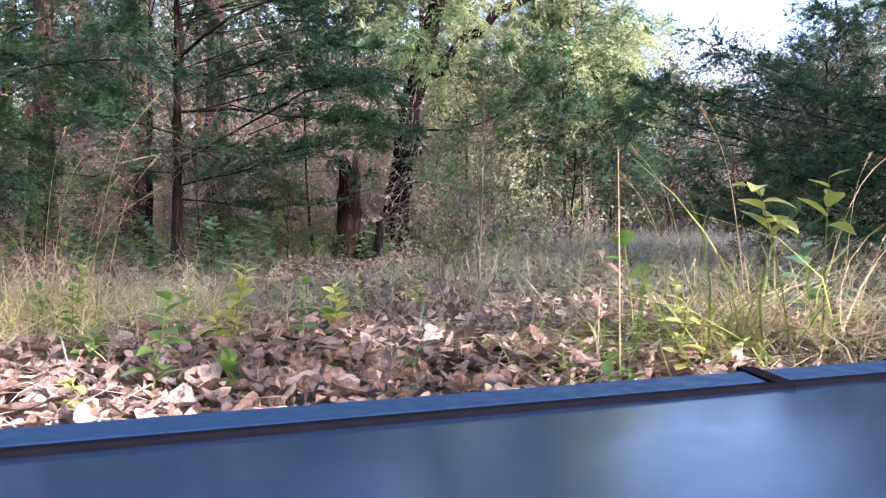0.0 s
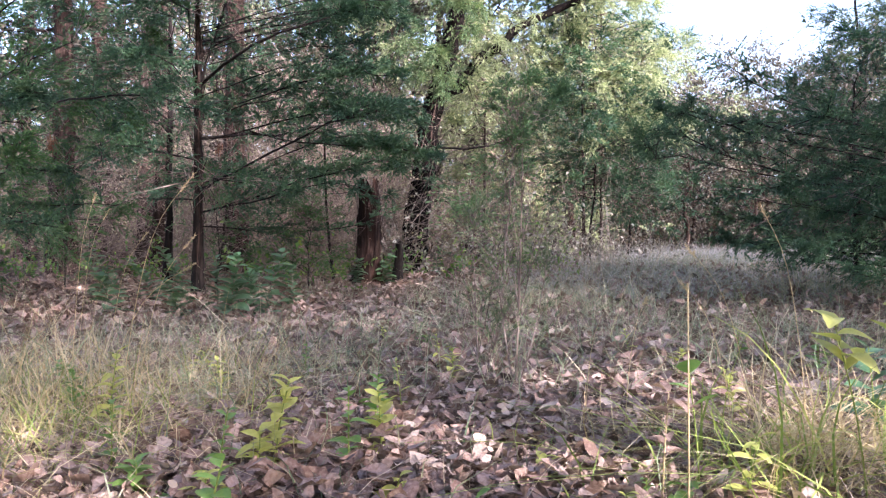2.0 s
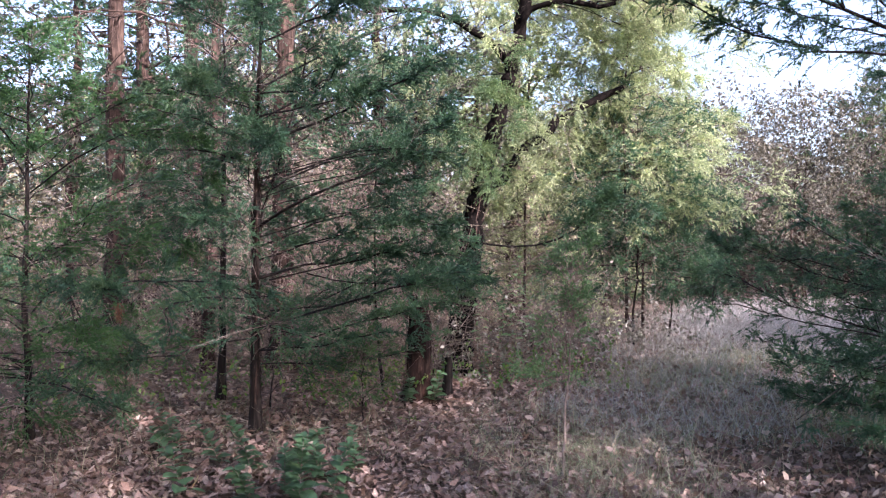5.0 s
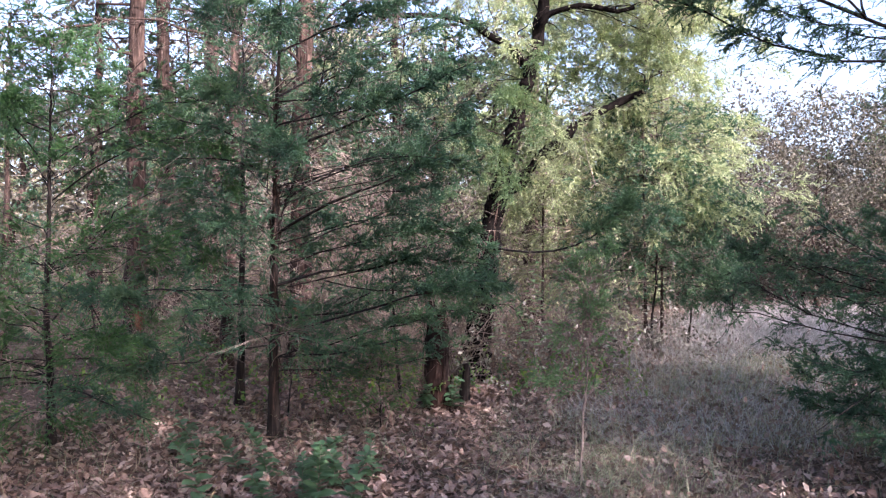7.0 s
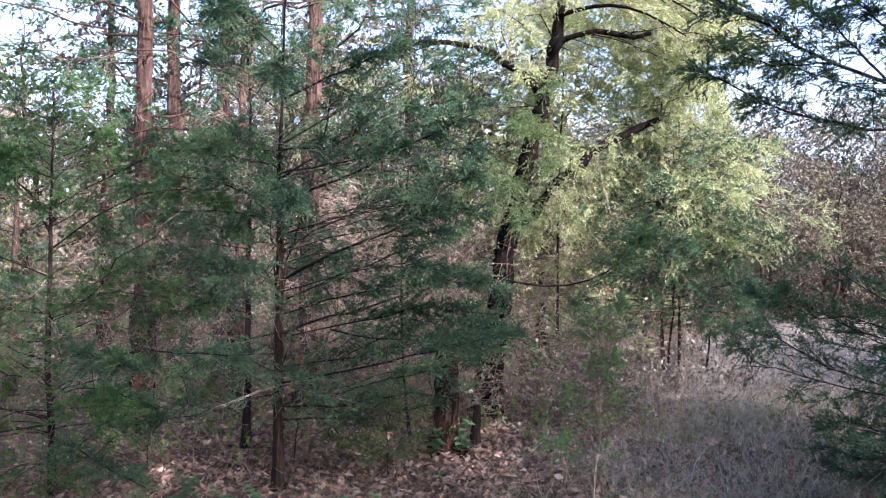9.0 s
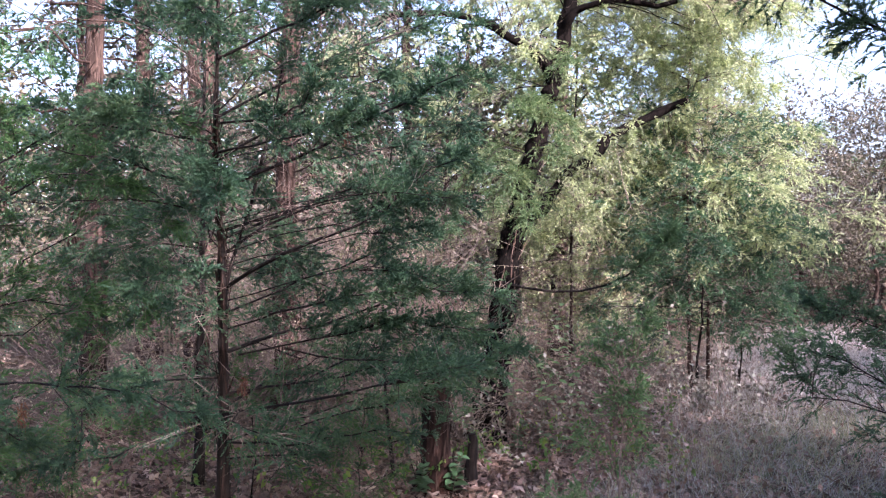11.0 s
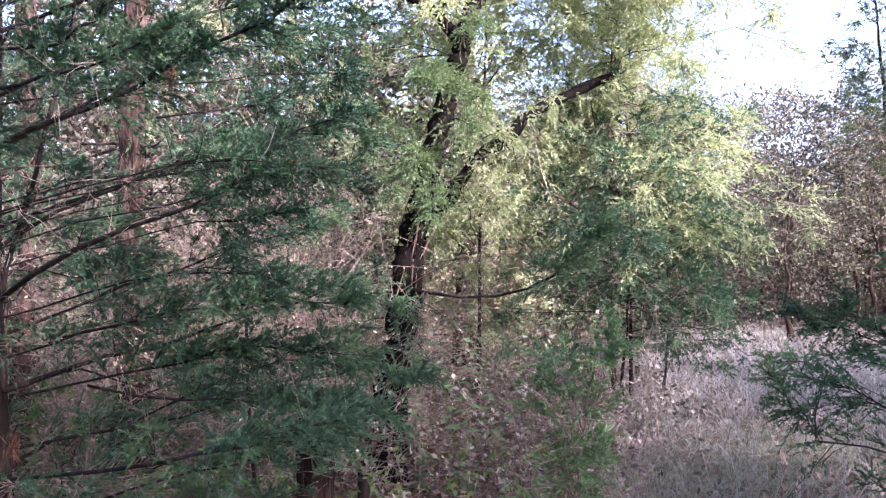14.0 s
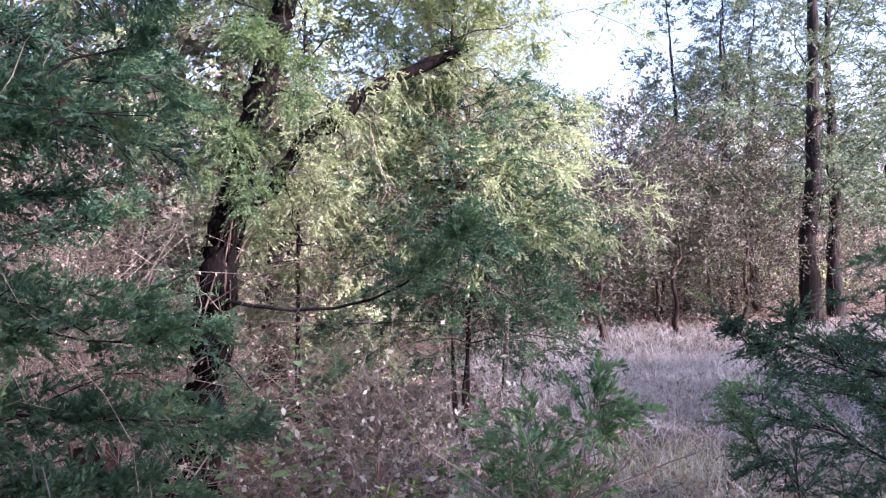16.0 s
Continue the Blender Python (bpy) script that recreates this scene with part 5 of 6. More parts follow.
# ---- grass ----
def grass(seed, name, label, n, box, lmin, lmax, width, material, keep, lean=0.35, bend=0.5, k=3):
    rng = np.random.default_rng(seed)
    x, y = rng.uniform(box[0], box[1], n), rng.uniform(box[2], box[3], n)
    on = keep(x, y, rng)
    x, y = x[on], y[on]
    # blades stand in loose tufts
    x += 0.05 * rng.standard_normal(len(x)); y += 0.05 * rng.standard_normal(len(x))
    O = np.stack([x, y, gz(x, y) - 0.01], 1)
    D = unit(np.stack([lean * rng.standard_normal(len(x)), lean * rng.standard_normal(len(x)), np.ones(len(x))], 1))
    L = lmin + (lmax - lmin) * rng.uniform(0, 1, len(x)) ** 1.8
    V, F = blades(O, D, L, width * rng.uniform(0.6, 1.4, len(x)), bend * rng.uniform(0, 1.6, len(x)), rng, k)
    return tagged(new(name, mesh(name, V, F, material)), label, "grass", kind="stuff")


def wave(x, y, s, p=0.0):
    return 0.5 + 0.25 * np.sin(s * x + p + 1.3 * np.sin(0.8 * s * y)) + 0.25 * np.sin(1.1 * s * y + 2 * p + 1.1 * np.sin(0.7 * s * x))


grass(120, "grass", "sparse mixed green and straw grass among dead leaves", 64000, (-3.6, 3.6, 1.9, 7.5), 0.06, 0.42, 0.0021, m_grass,
      lambda x, y, r: (r.uniform(0, 1, len(x)) < wave(x, y, 2.2) * np.clip((y - 2.1) / 1.5, 0.07, 1) * np.where((x > 0.95 + 0.3 * np.sin(3 * y)) & (y > 3.6) & (y < 6.4), 0.2, np.where((x < -0.4) & (y > 4.2), 0.15, np.where((x < -0.6) & (y > 2.4), 0.55, 1.0)))), lean=0.7, bend=1.3, k=4)
grass(121, "dry_grass", "dense dry lilac-tan grass of the glade", 40000, (-0.3, 7.5, 6.2, 16), 0.12, 0.5, 0.0032, m_dry,
      lambda x, y, r: (x > 0.3 + 0.3 * np.maximum(y - 6.8, 0) + 0.25 * np.sin(2.3 * y)) & (r.uniform(0, 1, len(x)) < 0.35 + 0.65 * wave(x, y, 1.4, 1)), lean=0.65, bend=1.0, k=4)
grass(123, "dry_grass", "long curled pale green and straw grass blades in the glade", 21000, (-0.4, 5.2, 4.0, 10.5), 0.2, 0.55, 0.0023, m_grass,
      lambda x, y, r: (x > 0.15 + 0.3 * np.maximum(y - 6.8, 0) + 0.25 * np.sin(2.3 * y)) & ((x < 1.2) | (y > 6.2)) & (r.uniform(0, 1, len(x)) < wave(x, y, 2.1, 3)), lean=0.45, bend=1.1, k=6)
grass(127, "dry_grass", "dry lilac grass running back to the edge of the far wood", 30000, (2, 16, 8, 20.8), 0.2, 0.55, 0.0055, m_dry,
      lambda x, y, r: (x > 0.3 + 0.33 * (y - 6.8) + 0.4 * np.sin(2.3 * y)) & ((y > 13) | (x > 6.5)) & (r.uniform(0, 1, len(x)) < 0.4 + 0.6 * wave(x, y, 1.1, 2)), lean=0.65, bend=1.0, k=3)
grass(122, "grass", "thin pale grass by the first steps of the glade", 5000, (-2.2, 2.2, 1.3, 3.2), 0.04, 0.2, 0.0016, m_grass,
      lambda x, y, r: (np.abs(x) > 0.25 * r.uniform(0, 1, len(x))) & (r.uniform(0, 1, len(x)) < wave(x, y, 3, 2)))
grass(124, "grass", "sunlit straw and yellow-green grass at the edge of the leaves", 3000, (-2.2, -0.5, 1.5, 3.0), 0.08, 0.34, 0.0019, m_green_grass,
      lambda x, y, r: r.uniform(0, 1, len(x)) < np.clip((-0.35 - x) * 1.6, 0, 1) * wave(x, y, 3.0, 1), lean=0.7, bend=1.3, k=5)
grass(125, "grass", "sunlit straw grass at the edge of the leaves", 7500, (-2.2, -0.45, 1.6, 3.2), 0.1, 0.4, 0.0016, m_straw,
      lambda x, y, r: r.uniform(0, 1, len(x)) < np.clip((-0.3 - x) * 1.6, 0, 1) * wave(x, y, 2.4, 4), lean=0.75, bend=1.3, k=5)
grass(126, "grass", "blue-green and pale grass behind the first leaves", 9000, (-1.6, 1.8, 2.3, 4.2), 0.1, 0.34, 0.0018, m_grass,
      lambda x, y, r: r.uniform(0, 1, len(x)) < wave(x, y, 2.0, 5), lean=0.5, bend=0.9, k=5)


# ---- fallen leaves ----
def leaf_forms(rng, q=6, nu=5, nv=3):
    """Curled dead leaves, about 1 long."""
    out = []
    for _ in range(q):
        u = np.linspace(0, 1, nu)[:, None]; v = np.linspace(-1, 1, nv)[None]
        w = 0.32 * np.sin(np.pi * np.clip(u * 0.94 + 0.04, 0, 1)) ** 0.8 * rng.uniform(0.7, 1.15) * (1 + rng.uniform(0.05, 0.25) * np.sin(u * rng.uniform(9, 15) + rng.uniform(0, 6)))
        c1, c2, tw = rng.uniform(-0.6, 1.0), rng.uniform(-0.6, 1.7), rng.uniform(-0.7, 0.7)
        x, y = u + 0 * v, w * v
        z = c1 * (u - 0.5) ** 2 + c2 * y ** 2 * 1.6 + tw * (u - 0.5) * y + 0.03 * rng.standard_normal(x.shape)
        out.append(np.stack([x - 0.5, y, z], -1).reshape(-1, 3))
    i, j = np.meshgrid(np.arange(nu - 1), np.arange(nv - 1), indexing="ij")
    F = np.stack([i * nv + j, i * nv + j + 1, (i + 1) * nv + j + 1, (i + 1) * nv + j], -1).reshape(-1, 4)
    return np.array(out), F


def turns(rng, n, tilt):
    a, b, c = rng.uniform(0, 2 * np.pi, n), tilt * rng.standard_normal(n), tilt * rng.standard_normal(n)
    ca, sa, cb, sb, cc, sc = np.cos(a), np.sin(a), np.cos(b), np.sin(b), np.cos(c), np.sin(c)
    o, e = np.zeros(n), np.ones(n)
    Rz = np.stack([ca, -sa, o, sa, ca, o, o, o, e], 1).reshape(n, 3, 3)
    Ry = np.stack([cb, o, sb, o, e, o, -sb, o, cb], 1).reshape(n, 3, 3)
    Rx = np.stack([e, o, o, o, cc, -sc, o, sc, cc], 1).reshape(n, 3, 3)
    return Rz @ Ry @ Rx


rng = np.random.default_rng(130)
NEAR_LEAF, FAR_LEAF = leaf_forms(rng, 14, 8, 5), leaf_forms(rng, 12, 4, 3)
WOOD_LEAF = leaf_forms(rng, 12, 3, 3)


def litter(seed, n, box, smin, smax, forms=FAR_LEAF, keep=None, lift=0.012, tilt=0.35):
    rng = np.random.default_rng(seed)
    shape, faces = forms
    x, y = rng.uniform(box[0], box[1], n), rng.uniform(box[2], box[3], n)
    if keep is not None:
        k = keep(x, y, rng); x, y = x[k], y[k]
    n = len(x)
    s = rng.uniform(smin, smax, n)
    R = turns(rng, n, tilt)
    V = np.einsum("nij,nkj->nki", R, shape[rng.integers(0, len(shape), n)]) * s[:, None, None]
    V += np.stack([x, y, gz(x, y) + lift * rng.uniform(0.2, 2.2, n)], 1)[:, None]
    k = shape.shape[1]
    F = (faces[None] + (np.arange(n) * k)[:, None, None]).reshape(-1, 4)
    return V.reshape(-1, 3), F


V, F = join([litter(138, 5200, (-0.9, 0.9, 0.4, 2.0), 0.006, 0.022, lift=0.02, tilt=0.8), litter(131, 1500, (-0.9, 0.9, 0.4, 1.6), 0.02, 0.066, NEAR_LEAF, tilt=0.42), litter(144, 5200, (-1.1, 1.3, 1.3, 2.7), 0.025, 0.058, tilt=0.4, lift=0.02), litter(136, 8200, (-1.8, 1.8, 1.5, 3.4), 0.022, 0.06, tilt=0.42), litter(134, 9500, (-3.2, 3.2, 2.7, 5.4), 0.035, 0.085, WOOD_LEAF, tilt=0.5, lift=0.03),
             litter(140, 9000, (-4.2, 1.0, 4.6, 8.6), 0.04, 0.09, WOOD_LEAF, tilt=0.45),
             litter(132, 7000, (-6, 4.5, 4.8, 10), 0.035, 0.085, WOOD_LEAF, lambda x, y, r: (x < 0.4 + 0.4 * r.uniform(-1, 1, len(x))) | (r.uniform(0, 1, len(x)) < 0.5)),
             litter(141, 2600, (0.7, 3.6, 3.4, 6.6), 0.035, 0.08, WOOD_LEAF, tilt=0.45),
             litter(142, 2600, (-0.8, 1.9, 7.4, 11.5), 0.035, 0.08, WOOD_LEAF, tilt=0.45),
             litter(139, 2600, (0.0, 4.5, 4.8, 9.5), 0.035, 0.085, WOOD_LEAF, lift=0.06, tilt=0.6),
             litter(145, 2600, (-5.5, 6.0, -4.5, 1.6), 0.035, 0.085, WOOD_LEAF, lambda x, y, r: (np.abs(x) > 0.9) | (y < -0.4)), litter(146, 1500, (-6, -1.6, 1.2, 5.2), 0.035, 0.085, WOOD_LEAF), litter(147, 1500, (1.6, 6, 1.2, 5.2), 0.035, 0.085, WOOD_LEAF),
             litter(133, 1600, (-9, 9, 10, 16), 0.08, 0.15, WOOD_LEAF), litter(143, 3200, (3, 19, 20, 25), 0.08, 0.17, WOOD_LEAF)])
leaf_litter = tagged(new("leaf_litter", mesh("leaf_litter", V, F, m_litter)), "curled pinkish-brown dead leaves covering the soil", "leaves", kind="stuff")
rng = np.random.default_rng(135)
near_leaves = [mesh("leaf", v, NEAR_LEAF[1], m_fallen) for v in NEAR_LEAF[0]]
for q in range(300):
    y = 0.5 + 1.1 * rng.uniform(0, 1) ** 0.8
    x = rng.uniform(-0.6, 0.6) * (0.4 + y * 0.75)
    lf = child("leaf", near_leaves[q % 14], leaf_litter)
    lf.matrix_basis = pose(x, y, float(gz(x, y)) + rng.uniform(0.01, 0.03), rng.uniform(-22, 22), rng.uniform(-22, 22), rng.uniform(0, 360)) @ Matrix.Scale(0.025 + 0.06 * rng.uniform(0, 1) ** 1.6, 4)

rng = np.random.default_rng(137)
n = 1900
y = 0.45 + 4.0 * rng.uniform(0, 1, n) ** 1.3; x = rng.uniform(-1, 1, n) * (0.4 + 0.7 * y)
a = rng.uniform(0, 2 * np.pi, n); ln = rng.uniform(0.03, 0.16, n)
u = np.linspace(0, 1, 4)[None, :, None]
P = np.stack([x, y, gz(x, y) + rng.uniform(0.012, 0.045, n)], 1)[:, None] + np.stack([np.cos(a), np.sin(a), 0.25 * rng.standard_normal(n)], 1)[:, None] * ln[:, None, None] * (u - 0.3) + 0.06 * ln[:, None, None] * rng.standard_normal((n, 4, 3))
tagged(new("fallen_twigs", mesh("fallen_twigs", *tubes(P, (rng.uniform(0.0004, 0.0012, n))[:, None] * np.linspace(1, 0.6, 4)[None], 3), m_twig)), "thin fallen twigs and straw among dead leaves", "twigs", kind="stuff")

# ---- case from which the camera rises ----
case = thing("equipment_case", "dark blue plastic equipment case on the leaves", "case")


def block(x0, x1, y0, y1, z0, z1, bevel):
    bm = bmesh.new()
    bmesh.ops.create_cube(bm, size=1, matrix=Matrix.Translation(((x0 + x1) / 2, (y0 + y1) / 2, (z0 + z1) / 2)) @ Matrix.Diagonal((x1 - x0, y1 - y0, z1 - z0, 1)))
    bmesh.ops.bevel(bm, geom=bm.edges[:], offset=bevel, segments=3, affect="EDGES", profile=0.5)
    return bm


bm = block(-0.2, 0.2, -0.26, -0.001, -0.215, -0.026, 0.006)
part("body", bm, m_case, case)
bm = bmesh.new()      # lid, almost level
prof = [(-0.0096, -0.0004), (-0.02, -0.0008), (-0.08, -0.0036), (-0.25, -0.0135)]
rows_ = [[bm.verts.new((x, y, z)) for y, z in prof] for x in (-0.197, 0.197)]
low = [[bm.verts.new((x, y, -0.0262)) for y, z in prof] for x in (-0.197, 0.197)]
for q in range(3):
    bm.faces.new((rows_[0][q], rows_[0][q + 1], rows_[1][q + 1], rows_[1][q]))
    for e in (0, 1):
        bm.faces.new((rows_[e][q], rows_[e][q + 1], low[e][q + 1], low[e][q]))
bm.faces.new((rows_[0][0], rows_[1][0], low[1][0], low[0][0]))
bm.faces.new((rows_[0][3], rows_[1][3], low[1][3], low[0][3]))
bmesh.ops.recalc_face_normals(bm, faces=bm.faces[:])
part("lid", bm, m_case, case)
part("rim", block(-0.2, 0.2, -0.0085, 0, -0.0255, 0.0, 0.0012), m_case_rim, case, "navy edge strip of the lid")
part("seam", block(-0.197, 0.197, -0.0099, -0.0083, -0.0258, 0.00012, 0.0003), m_seam, case)
bm = block(-0.0011, 0.0011, -0.0112, 0.0002, -0.01, 0.00022, 0.0001)
bmesh.ops.transform(bm, matrix=Matrix.Translation((0.0384, 0.0003, 0)) @ Matrix.Rotation(radians(-24), 4, "Z"), verts=bm.verts[:])
part("slot", bm, m_seam, case, "dark slot across the rim")
case.matrix_basis = pose(0.0, 0.0806, EYE - 0.0138, 0, 0, 24.0)


# ---- plants near the case ----
def leaf_mesh(name, material, length, width, fold=0.25, curl=0.3, nu=5):
    """A pointed leaf, folded along its midrib, its tip bent down."""
    u = np.linspace(0, 1, nu)
    w = width * np.sin(np.pi * np.clip(u * 0.93 + 0.05, 0, 1)) ** 0.85 * (1 + 0.06 * np.cos(u * 25))
    mid = np.stack([u * length, 0 * u, -curl * length * u ** 2], 1)
    V = np.concatenate([mid + np.stack([0 * u, w * e, np.abs(e) * w * fold], 1) for e in (-1, -0.5, 0, 0.5, 1)])
    F = np.array([[a * nu + q, a * nu + q + 1, (a + 1) * nu + q + 1, (a + 1) * nu + q] for a in range(4) for q in range(nu - 1)])
    return mesh(name, V, F, material, True)


LEAVES = {"herb": [leaf_mesh("leaf", m_herb, 1, 0.31, 0.3, c) for c in (0.15, 0.4, 0.6)], "yellow": [leaf_mesh("leaf", m_yellow_herb, 1, 0.27, 0.3, c) for c in (0.1, 0.35, 0.6)],
          "round": [leaf_mesh("leaf", m_herb, 1, 0.42, 0.15, c) for c in (0.1, 0.3)], "bramble": [leaf_mesh("leaf", m_bramble, 1, 0.36, 0.2, c) for c in (0.1, 0.35, 0.5)],
          "pale": [leaf_mesh("leaf", m_sapling, 1, 0.33, 0.2, c) for c in (0.1, 0.3, 0.5)],
          "dead": [leaf_mesh("leaf", m_litter, 1, 0.3, 0.9, c) for c in (0.5, 0.9)]}


def herb(seed, name, label, x, y, h, n, size, kind, stem=m_green_grass, low=0.25, rise=0.5, lean=0.1, r=0.0018, category="plant"):
    """A stem with leaves set round it."""
    rng = np.random.default_rng(seed)
    ob = thing(name, label, category, at=at(x, y))
    d = lean * h * rng.standard_normal(2)
    P = resample([(0, 0, -0.01), (d[0] * 0.3, d[1] * 0.3, h * 0.5), (d[0], d[1], h)], 7)
    child("stem", mesh("stem", *tubes(P[None], np.linspace(r, r * 0.5, 7)[None], 5), stem, True), ob)
    for q in range(n):
        f = low + (1 - low) * q / max(n - 1, 1)
        p, _ = along(P[None], np.array([0]), np.array([f]))
        s = size * (1.1 - 0.55 * f) * rng.uniform(0.75, 1.2)
        lf = child("leaf", rng.choice(np.arange(3)) < len(LEAVES[kind]) and LEAVES[kind][rng.integers(0, len(LEAVES[kind]))] or LEAVES[kind][0], ob)
        lf.matrix_basis = pose(*p[0], rng.uniform(-20, 20), -math.degrees(math.atan(rise * rng.uniform(0.3, 1.5) * (0.5 + f))), q * 137.5 + rng.uniform(-25, 25)) @ Matrix.Scale(s, 4)
    return ob


herb(201, "weed", "small green weed with broad toothed leaves among dead leaves", -0.4, 1.15, 0.14, 16, 0.055, "herb", low=0.05)
herb(202, "weed", "pale yellow-green upright weed with whorled leaves", -0.41, 1.62, 0.17, 26, 0.06, "yellow", low=0.1)
herb(203, "weed", "pale yellow-green upright weed with whorled leaves", -0.22, 1.75, 0.13, 20, 0.05, "yellow", low=0.1)
herb(204, "weed", "yellow-green weed in the sunlit grass", -0.86, 1.95, 0.2, 22, 0.055, "yellow", low=0.1)
herb(205, "weed", "low cluster of fresh green leaves", -0.3, 1.17, 0.05, 8, 0.055, "herb", low=0.0, rise=1.2)
herb(206, "weed", "low rosette of blue-green leaves among dead leaves", 0.02, 0.93, 0.03, 8, 0.075, "herb", low=0.0, rise=0.3)
herb(207, "weed", "low weed with round bright green leaves", 0.4, 1.05, 0.05, 6, 0.055, "round", low=0.2)
herb(208, "weed", "low weed with round bright green leaves", 0.48, 1.0, 0.035, 6, 0.05, "round", low=0.2)
herb(209, "weed", "tall bare yellowish weed stem with a few dry scraps", 0.275, 1.3, 0.37, 5, 0.02, "dead", m_straw, low=0.5, lean=0.03)
herb(210, "weed", "weed with one broad bright green leaf in the tuft", 0.33, 1.43, 0.22, 3, 0.07, "round", low=0.75)
herb(211, "weed", "tall yellow-green weed with long pointed leaves", 0.57, 1.36, 0.31, 8, 0.1, "yellow", low=0.75, lean=0.15)
herb(212, "weed", "tall yellow-green weed with long pointed leaves", 0.68, 1.5, 0.33, 6, 0.085, "yellow", low=0.75, lean=0.15)
herb(213, "weed", "brown withered weed with curled dead leaves", 0.25, 1.36, 0.2, 7, 0.05, "dead", m_straw, low=0.5)
herb(214, "weed", "small green weed with broad toothed leaves", -0.05, 1.28, 0.05, 6, 0.045, "herb", low=0.1)
herb(215, "weed", "small green weed with broad toothed leaves", 0.2, 1.02, 0.06, 7, 0.04, "herb", low=0.1)
herb(216, "weed", "small pale green seedling among leaves", -0.62, 1.05, 0.04, 6, 0.04, "herb", low=0.1)
herb(217, "weed", "green weed in shade beside the tuft", 0.75, 1.7, 0.22, 10, 0.08, "bramble", low=0.3)
rng = np.random.default_rng(220)
for q in range(48):
    x, y = (rng.uniform(-0.7, 0.6), rng.uniform(0.85, 1.7)) if q < 14 else (rng.uniform(-1.5, 1.3), rng.uniform(1.35, 3.6))
    herb(221 + q, "weed", "small green weed with narrow leaves" if q % 2 else "small yellow-green weed with narrow leaves", x, y, rng.uniform(0.03, 0.06) if q < 14 else rng.uniform(0.05, 0.16), int(rng.integers(7, 12)) if q < 14 else int(rng.integers(12, 20)), rng.uniform(0.03, 0.055), "herb" if q % 2 else "yellow", low=0.1)


def tuft(seed, label, x, y, n, lmin, lmax, w, material, spread=0.05, lean=0.65, bend=1.2):
    rng = np.random.default_rng(seed)
    O = np.stack([x + spread * rng.standard_normal(n), y + spread * rng.standard_normal(n), np.zeros(n)], 1)
    O[:, 2] = gz(O[:, 0], O[:, 1]) - 0.01
    D = unit(np.stack([lean * rng.standard_normal(n), lean * rng.standard_normal(n), np.ones(n)], 1))
    V, F = blades(O, D, rng.uniform(lmin, lmax, n), w * rng.uniform(0.5, 1.3, n), bend * rng.uniform(0.2, 1.5, n), rng, 6)
    return tagged(new("grass_tuft", mesh("grass_tuft", V, F, material)), label, "grass", "grass tufts", "stuff")


tuft(251, "straw-coloured tuft of dry grass among dead leaves", 0.56, 1.6, 520, 0.1, 0.4, 0.0019, m_straw, 0.05)
tuft(252, "green arching grass tuft beside straw", 0.47, 1.48, 70, 0.16, 0.46, 0.0026, m_green_grass, 0.08)
tuft(261, "long chaotic pale green blades over the leaves", 0.55, 1.5, 110, 0.25, 0.62, 0.003, m_green_grass, 0.12, 1.0, 1.7)
tuft(262, "fan of bent straw", 0.5, 1.42, 200, 0.06, 0.24, 0.0014, m_straw, 0.025, 0.8, 1.4)
tuft(253, "green arching grass tuft beside straw", 0.75, 1.7, 150, 0.14, 0.42, 0.0018, m_straw, 0.08)
tuft(254, "sunlit pale grass tuft", -0.92, 1.8, 150, 0.08, 0.3, 0.002, m_green_grass, 0.12)
tuft(263, "sunlit straw and green grass by the leaves", -0.72, 1.5, 150, 0.08, 0.28, 0.0017, m_straw, 0.1, 0.75, 1.3)
tuft(264, "sunlit yellow-green grass tuft", -0.9, 1.6, 110, 0.1, 0.3, 0.002, m_green_grass, 0.12, 0.7, 1.3)
tuft(265, "green blades beside the tall straw tuft", 0.38, 1.5, 70, 0.1, 0.34, 0.0026, m_green_grass, 0.1, 0.7, 1.2)
tuft(266, "pale bent straw in front of the tuft", 0.62, 1.38, 220, 0.08, 0.32, 0.0016, m_straw, 0.07, 0.9, 1.4)
tuft(255, "sunlit straw grass tuft", -1.05, 2.0, 300, 0.1, 0.38, 0.0018, m_straw, 0.14)
tuft(256, "small green grass tuft in dead leaves", 0.05, 1.75, 34, 0.05, 0.16, 0.0026, m_green_grass, 0.05)
tuft(257, "small green grass tuft in dead leaves", 0.16, 1.3, 16, 0.05, 0.14, 0.0024, m_green_grass, 0.04)
tuft(258, "mixed grass tuft in shade", 0.95, 1.9, 150, 0.12, 0.4, 0.002, m_grass, 0.12)
tuft(259, "thin straw tuft in dead leaves", 0.3, 1.8, 150, 0.08, 0.28, 0.0016, m_straw, 0.1)
tuft(260, "pale grass tuft among dead leaves", -0.7, 2.3, 220, 0.1, 0.32, 0.002, m_grass, 0.14)


def stalk(seed, label, x, y, h, lean, head, material=m_straw):
    """A tall grass stalk that bows over, with a seed head."""
    rng = np.random.default_rng(seed)
    ob = thing("grass_stalk", label, "grass", "grass stalks", at=at(x, y))
    P = resample([(0, 0, -0.01), (lean[0] * 0.15, lean[1] * 0.15, h * 0.4), (lean[0] * 0.45, lean[1] * 0.45, h * 0.8), (lean[0], lean[1], h)], 12)
    child("stem", mesh("stem", *tubes(P[None], np.linspace(0.0011, 0.0005, 12)[None], 4), material, True), ob)
    if head:
        n = 70
        o, t = along(np.repeat(P[None], n, 0), np.arange(n), rng.uniform(1 - head / h, 1, n))
        child("seed_head", mesh("seed_head", *kites(o, unit(t + 0.5 * rng.standard_normal((n, 3))), rng.uniform(0.004, 0.013, n), np.full(n, 0.0008), rng), material), ob)
    return ob


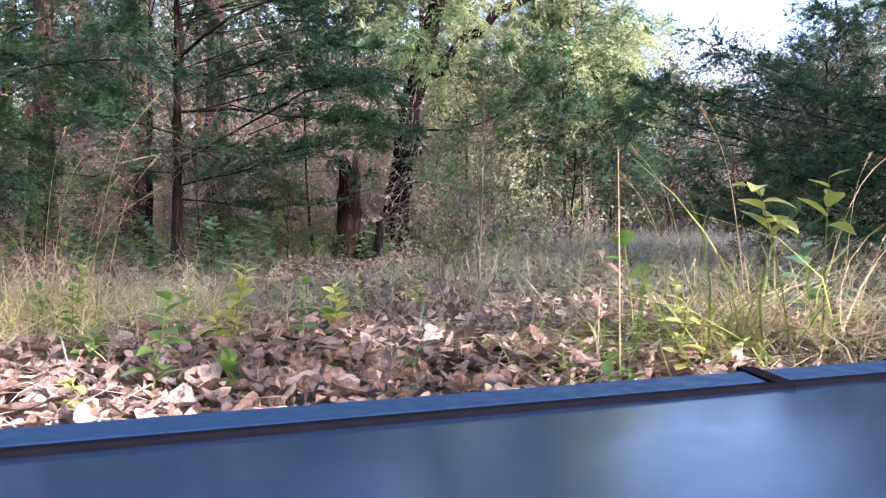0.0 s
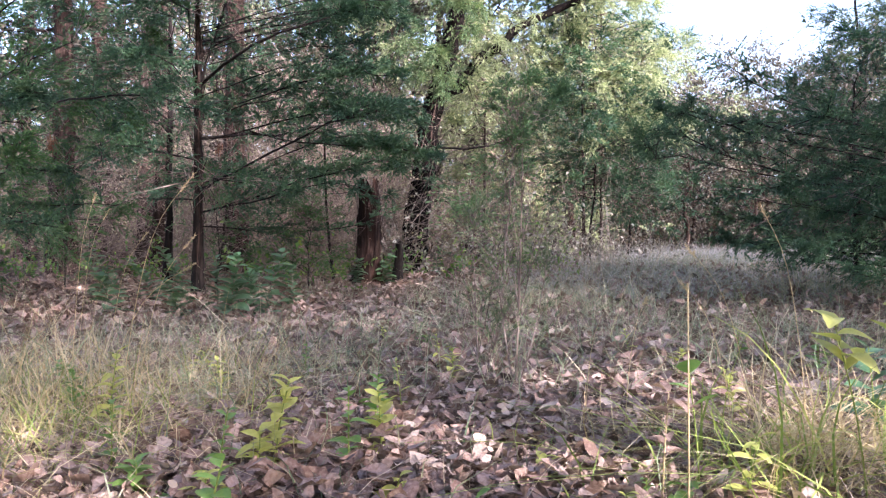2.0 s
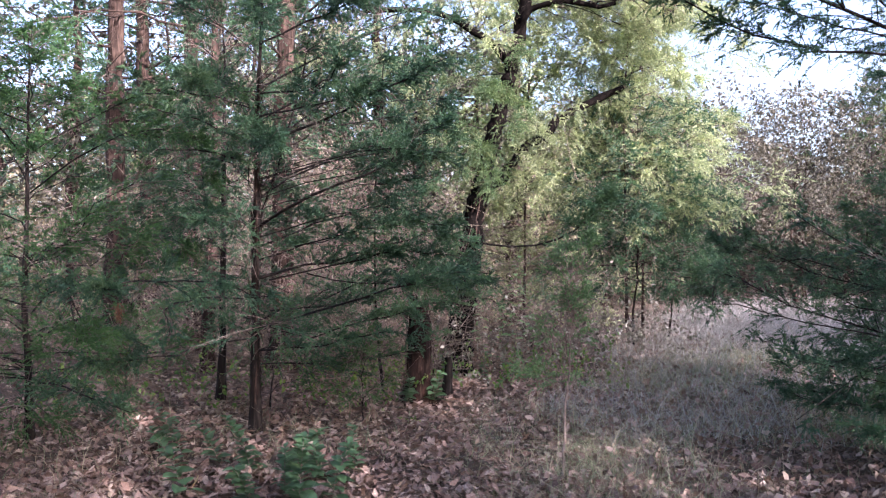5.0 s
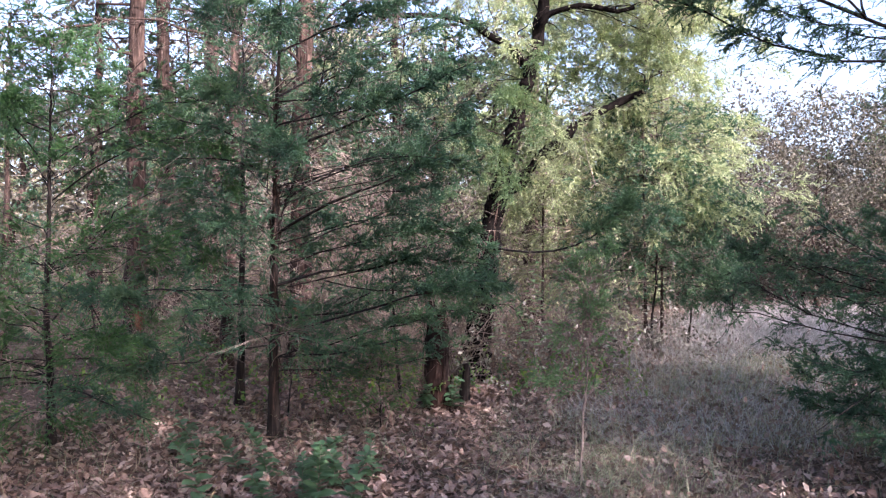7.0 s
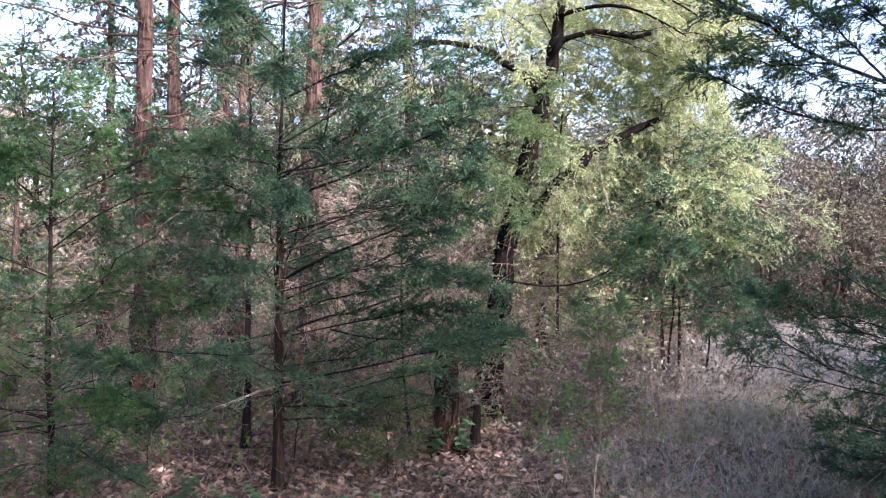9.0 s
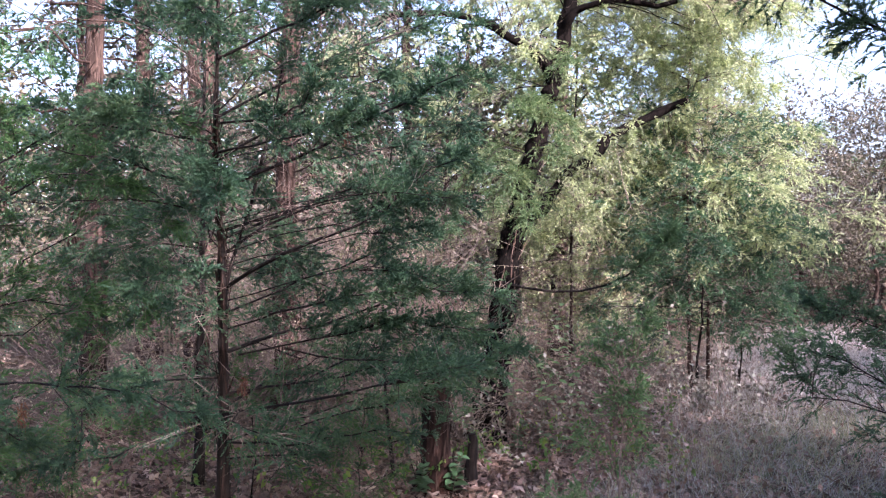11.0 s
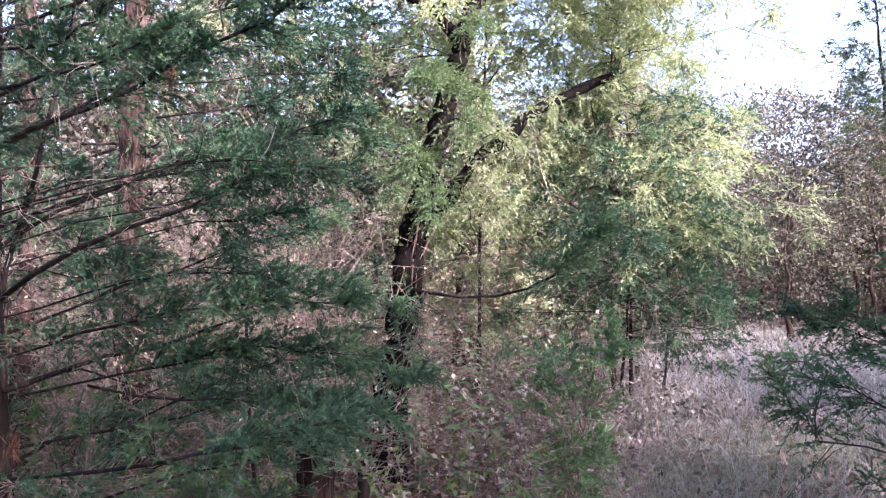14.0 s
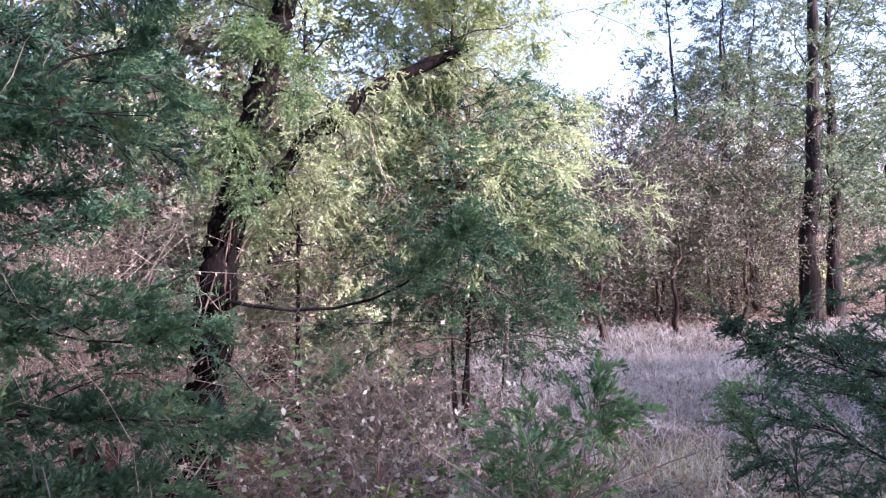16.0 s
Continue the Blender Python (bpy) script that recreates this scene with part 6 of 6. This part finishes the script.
for q, (x, y, h, lx, hd) in enumerate(((-0.87, 2.03, 0.62, 0.165, 0.08), (-0.84, 2.05, 0.47, 0.13, 0.06), (-0.98, 2.2, 0.4, 0.22, 0.05), (-1.2, 2.5, 0.6, 0.05, 0.05), (-1.0, 2.1, 0.3, -0.15, 0), (0.62, 1.7, 0.5, -0.08, 0.05), (0.5, 1.65, 0.42, -0.12, 0.04),
                                         (0.45, 1.6, 0.36, -0.1, 0.05), (0.8, 1.8, 0.45, 0.25, 0.08), (0.85, 1.75, 0.4, 0.3, 0.08), (0.3, 1.9, 0.3, 0.06, 0.03), (0.22, 1.95, 0.26, 0.05, 0), (1.05, 2.2, 0.45, 0.1, 0.06), (-1.5, 3.2, 0.6, 0.1, 0.07), (-1.3, 3.0, 0.5, 0.12, 0.06))):
    stalk(270 + q, "tall bowed straw grass stalk with seed head" if hd else "tall bowed straw grass stalk", x, y, h, (lx, 0.05), hd)


def shrub(seed, name, label, x, y, stems, n, wood, leafmat=None, leaf=0.009, width=0.0009):
    """Upright woody stems with fine side twigs."""
    rng = np.random.default_rng(seed)
    ob = thing(name, label, "shrub", at=at(x, y))
    for lx, ly, hh in stems:
        P = resample([(0, 0, -0.01), (lx * 0.6, ly * 0.6, hh * 0.4), (lx, ly, hh)], 8)
        st = child("stem", mesh("stem", *tubes(P[None], np.linspace(0.0034, 0.0007, 8)[None] * hh / 0.5, 6, 0.12, rng), wood, True), ob)
        tw, lf = sprays(rng, P[None], n, 5, 6, leaf=leaf, width=width, start=0.2, droop=0.0, side_len=0.5, up=0.5, plume=0.05)
        tagged(child("twig", mesh("twig", *tw, wood), st), kind="stuff")
        tagged(child("leaves", mesh("leaves", *lf, leafmat or m_grass), st), kind="stuff")
    return ob


shrub(290, "shrub", "slender feathery shrub with fine twigs and small dull leaves", 0.0, 2.5, [(-0.02, 0.0, 0.5), (0.08, 0.05, 0.36)], 12, m_twig, m_shrub_leaf, 0.02, 0.003)
shrub(293, "shrub", "taller feathery shrub with dark forked foot and dull leaves", 0.1, 2.45, [(0.02, 0.0, 0.7), (0.1, 0.03, 0.42), (-0.06, 0.06, 0.5)], 13, m_twig, m_shrub_leaf, 0.02, 0.003)
shrub(291, "shrub", "thin leafless shrub at the foot of the leaning cedar", 0.55, 9.0, [(0.2, 0, 1.1), (-0.2, 0.1, 0.9), (0.0, -0.1, 1.2)], 24, m_twig, m_dry_leaf)
shrub(292, "shrub", "thin leafless shrub in dry grass", 1.0, 8.0, [(0.15, 0, 0.6), (-0.1, 0.1, 0.5)], 20, m_twig, m_dry_leaf)

rng = np.random.default_rng(300)
for q, (x, y) in enumerate(((-1.45, 4.9), (-1.3, 5.15), (-1.75, 5.3), (-2.0, 5.45), (-1.55, 5.5), (-2.3, 5.6), (-1.1, 5.35), (-2.6, 5.9), (-2.0, 4.8), (-0.95, 7.45), (-0.72, 7.5), (-1.15, 4.75), (-1.3, 4.6), (-1.6, 4.7), (-0.3, 8.75), (0.15, 8.6), (-0.6, 8.6))):
    herb(301 + q, "bramble", "low bramble with dark green leaves on the forest floor", x, y, rng.uniform(0.2, 0.42), int(rng.integers(24, 36)), rng.uniform(0.075, 0.11), "bramble", m_twig, low=0.15, lean=0.5, r=0.003)

# pale climbing plant in the thicket by the leaning trunk
for q, (x, y, h) in enumerate(((-0.15, 8.85, 1.25), (0.05, 8.95, 1.1), (-0.3, 8.75, 1.0), (0.3, 9.0, 0.9))):
    herb(330 + q, "vine", "climbing plant with pale yellow-green leaves beside the leaning trunk", x, y, h, 20, 0.12, "pale", m_twig, low=0.35, rise=0.2, lean=0.15, r=0.004)
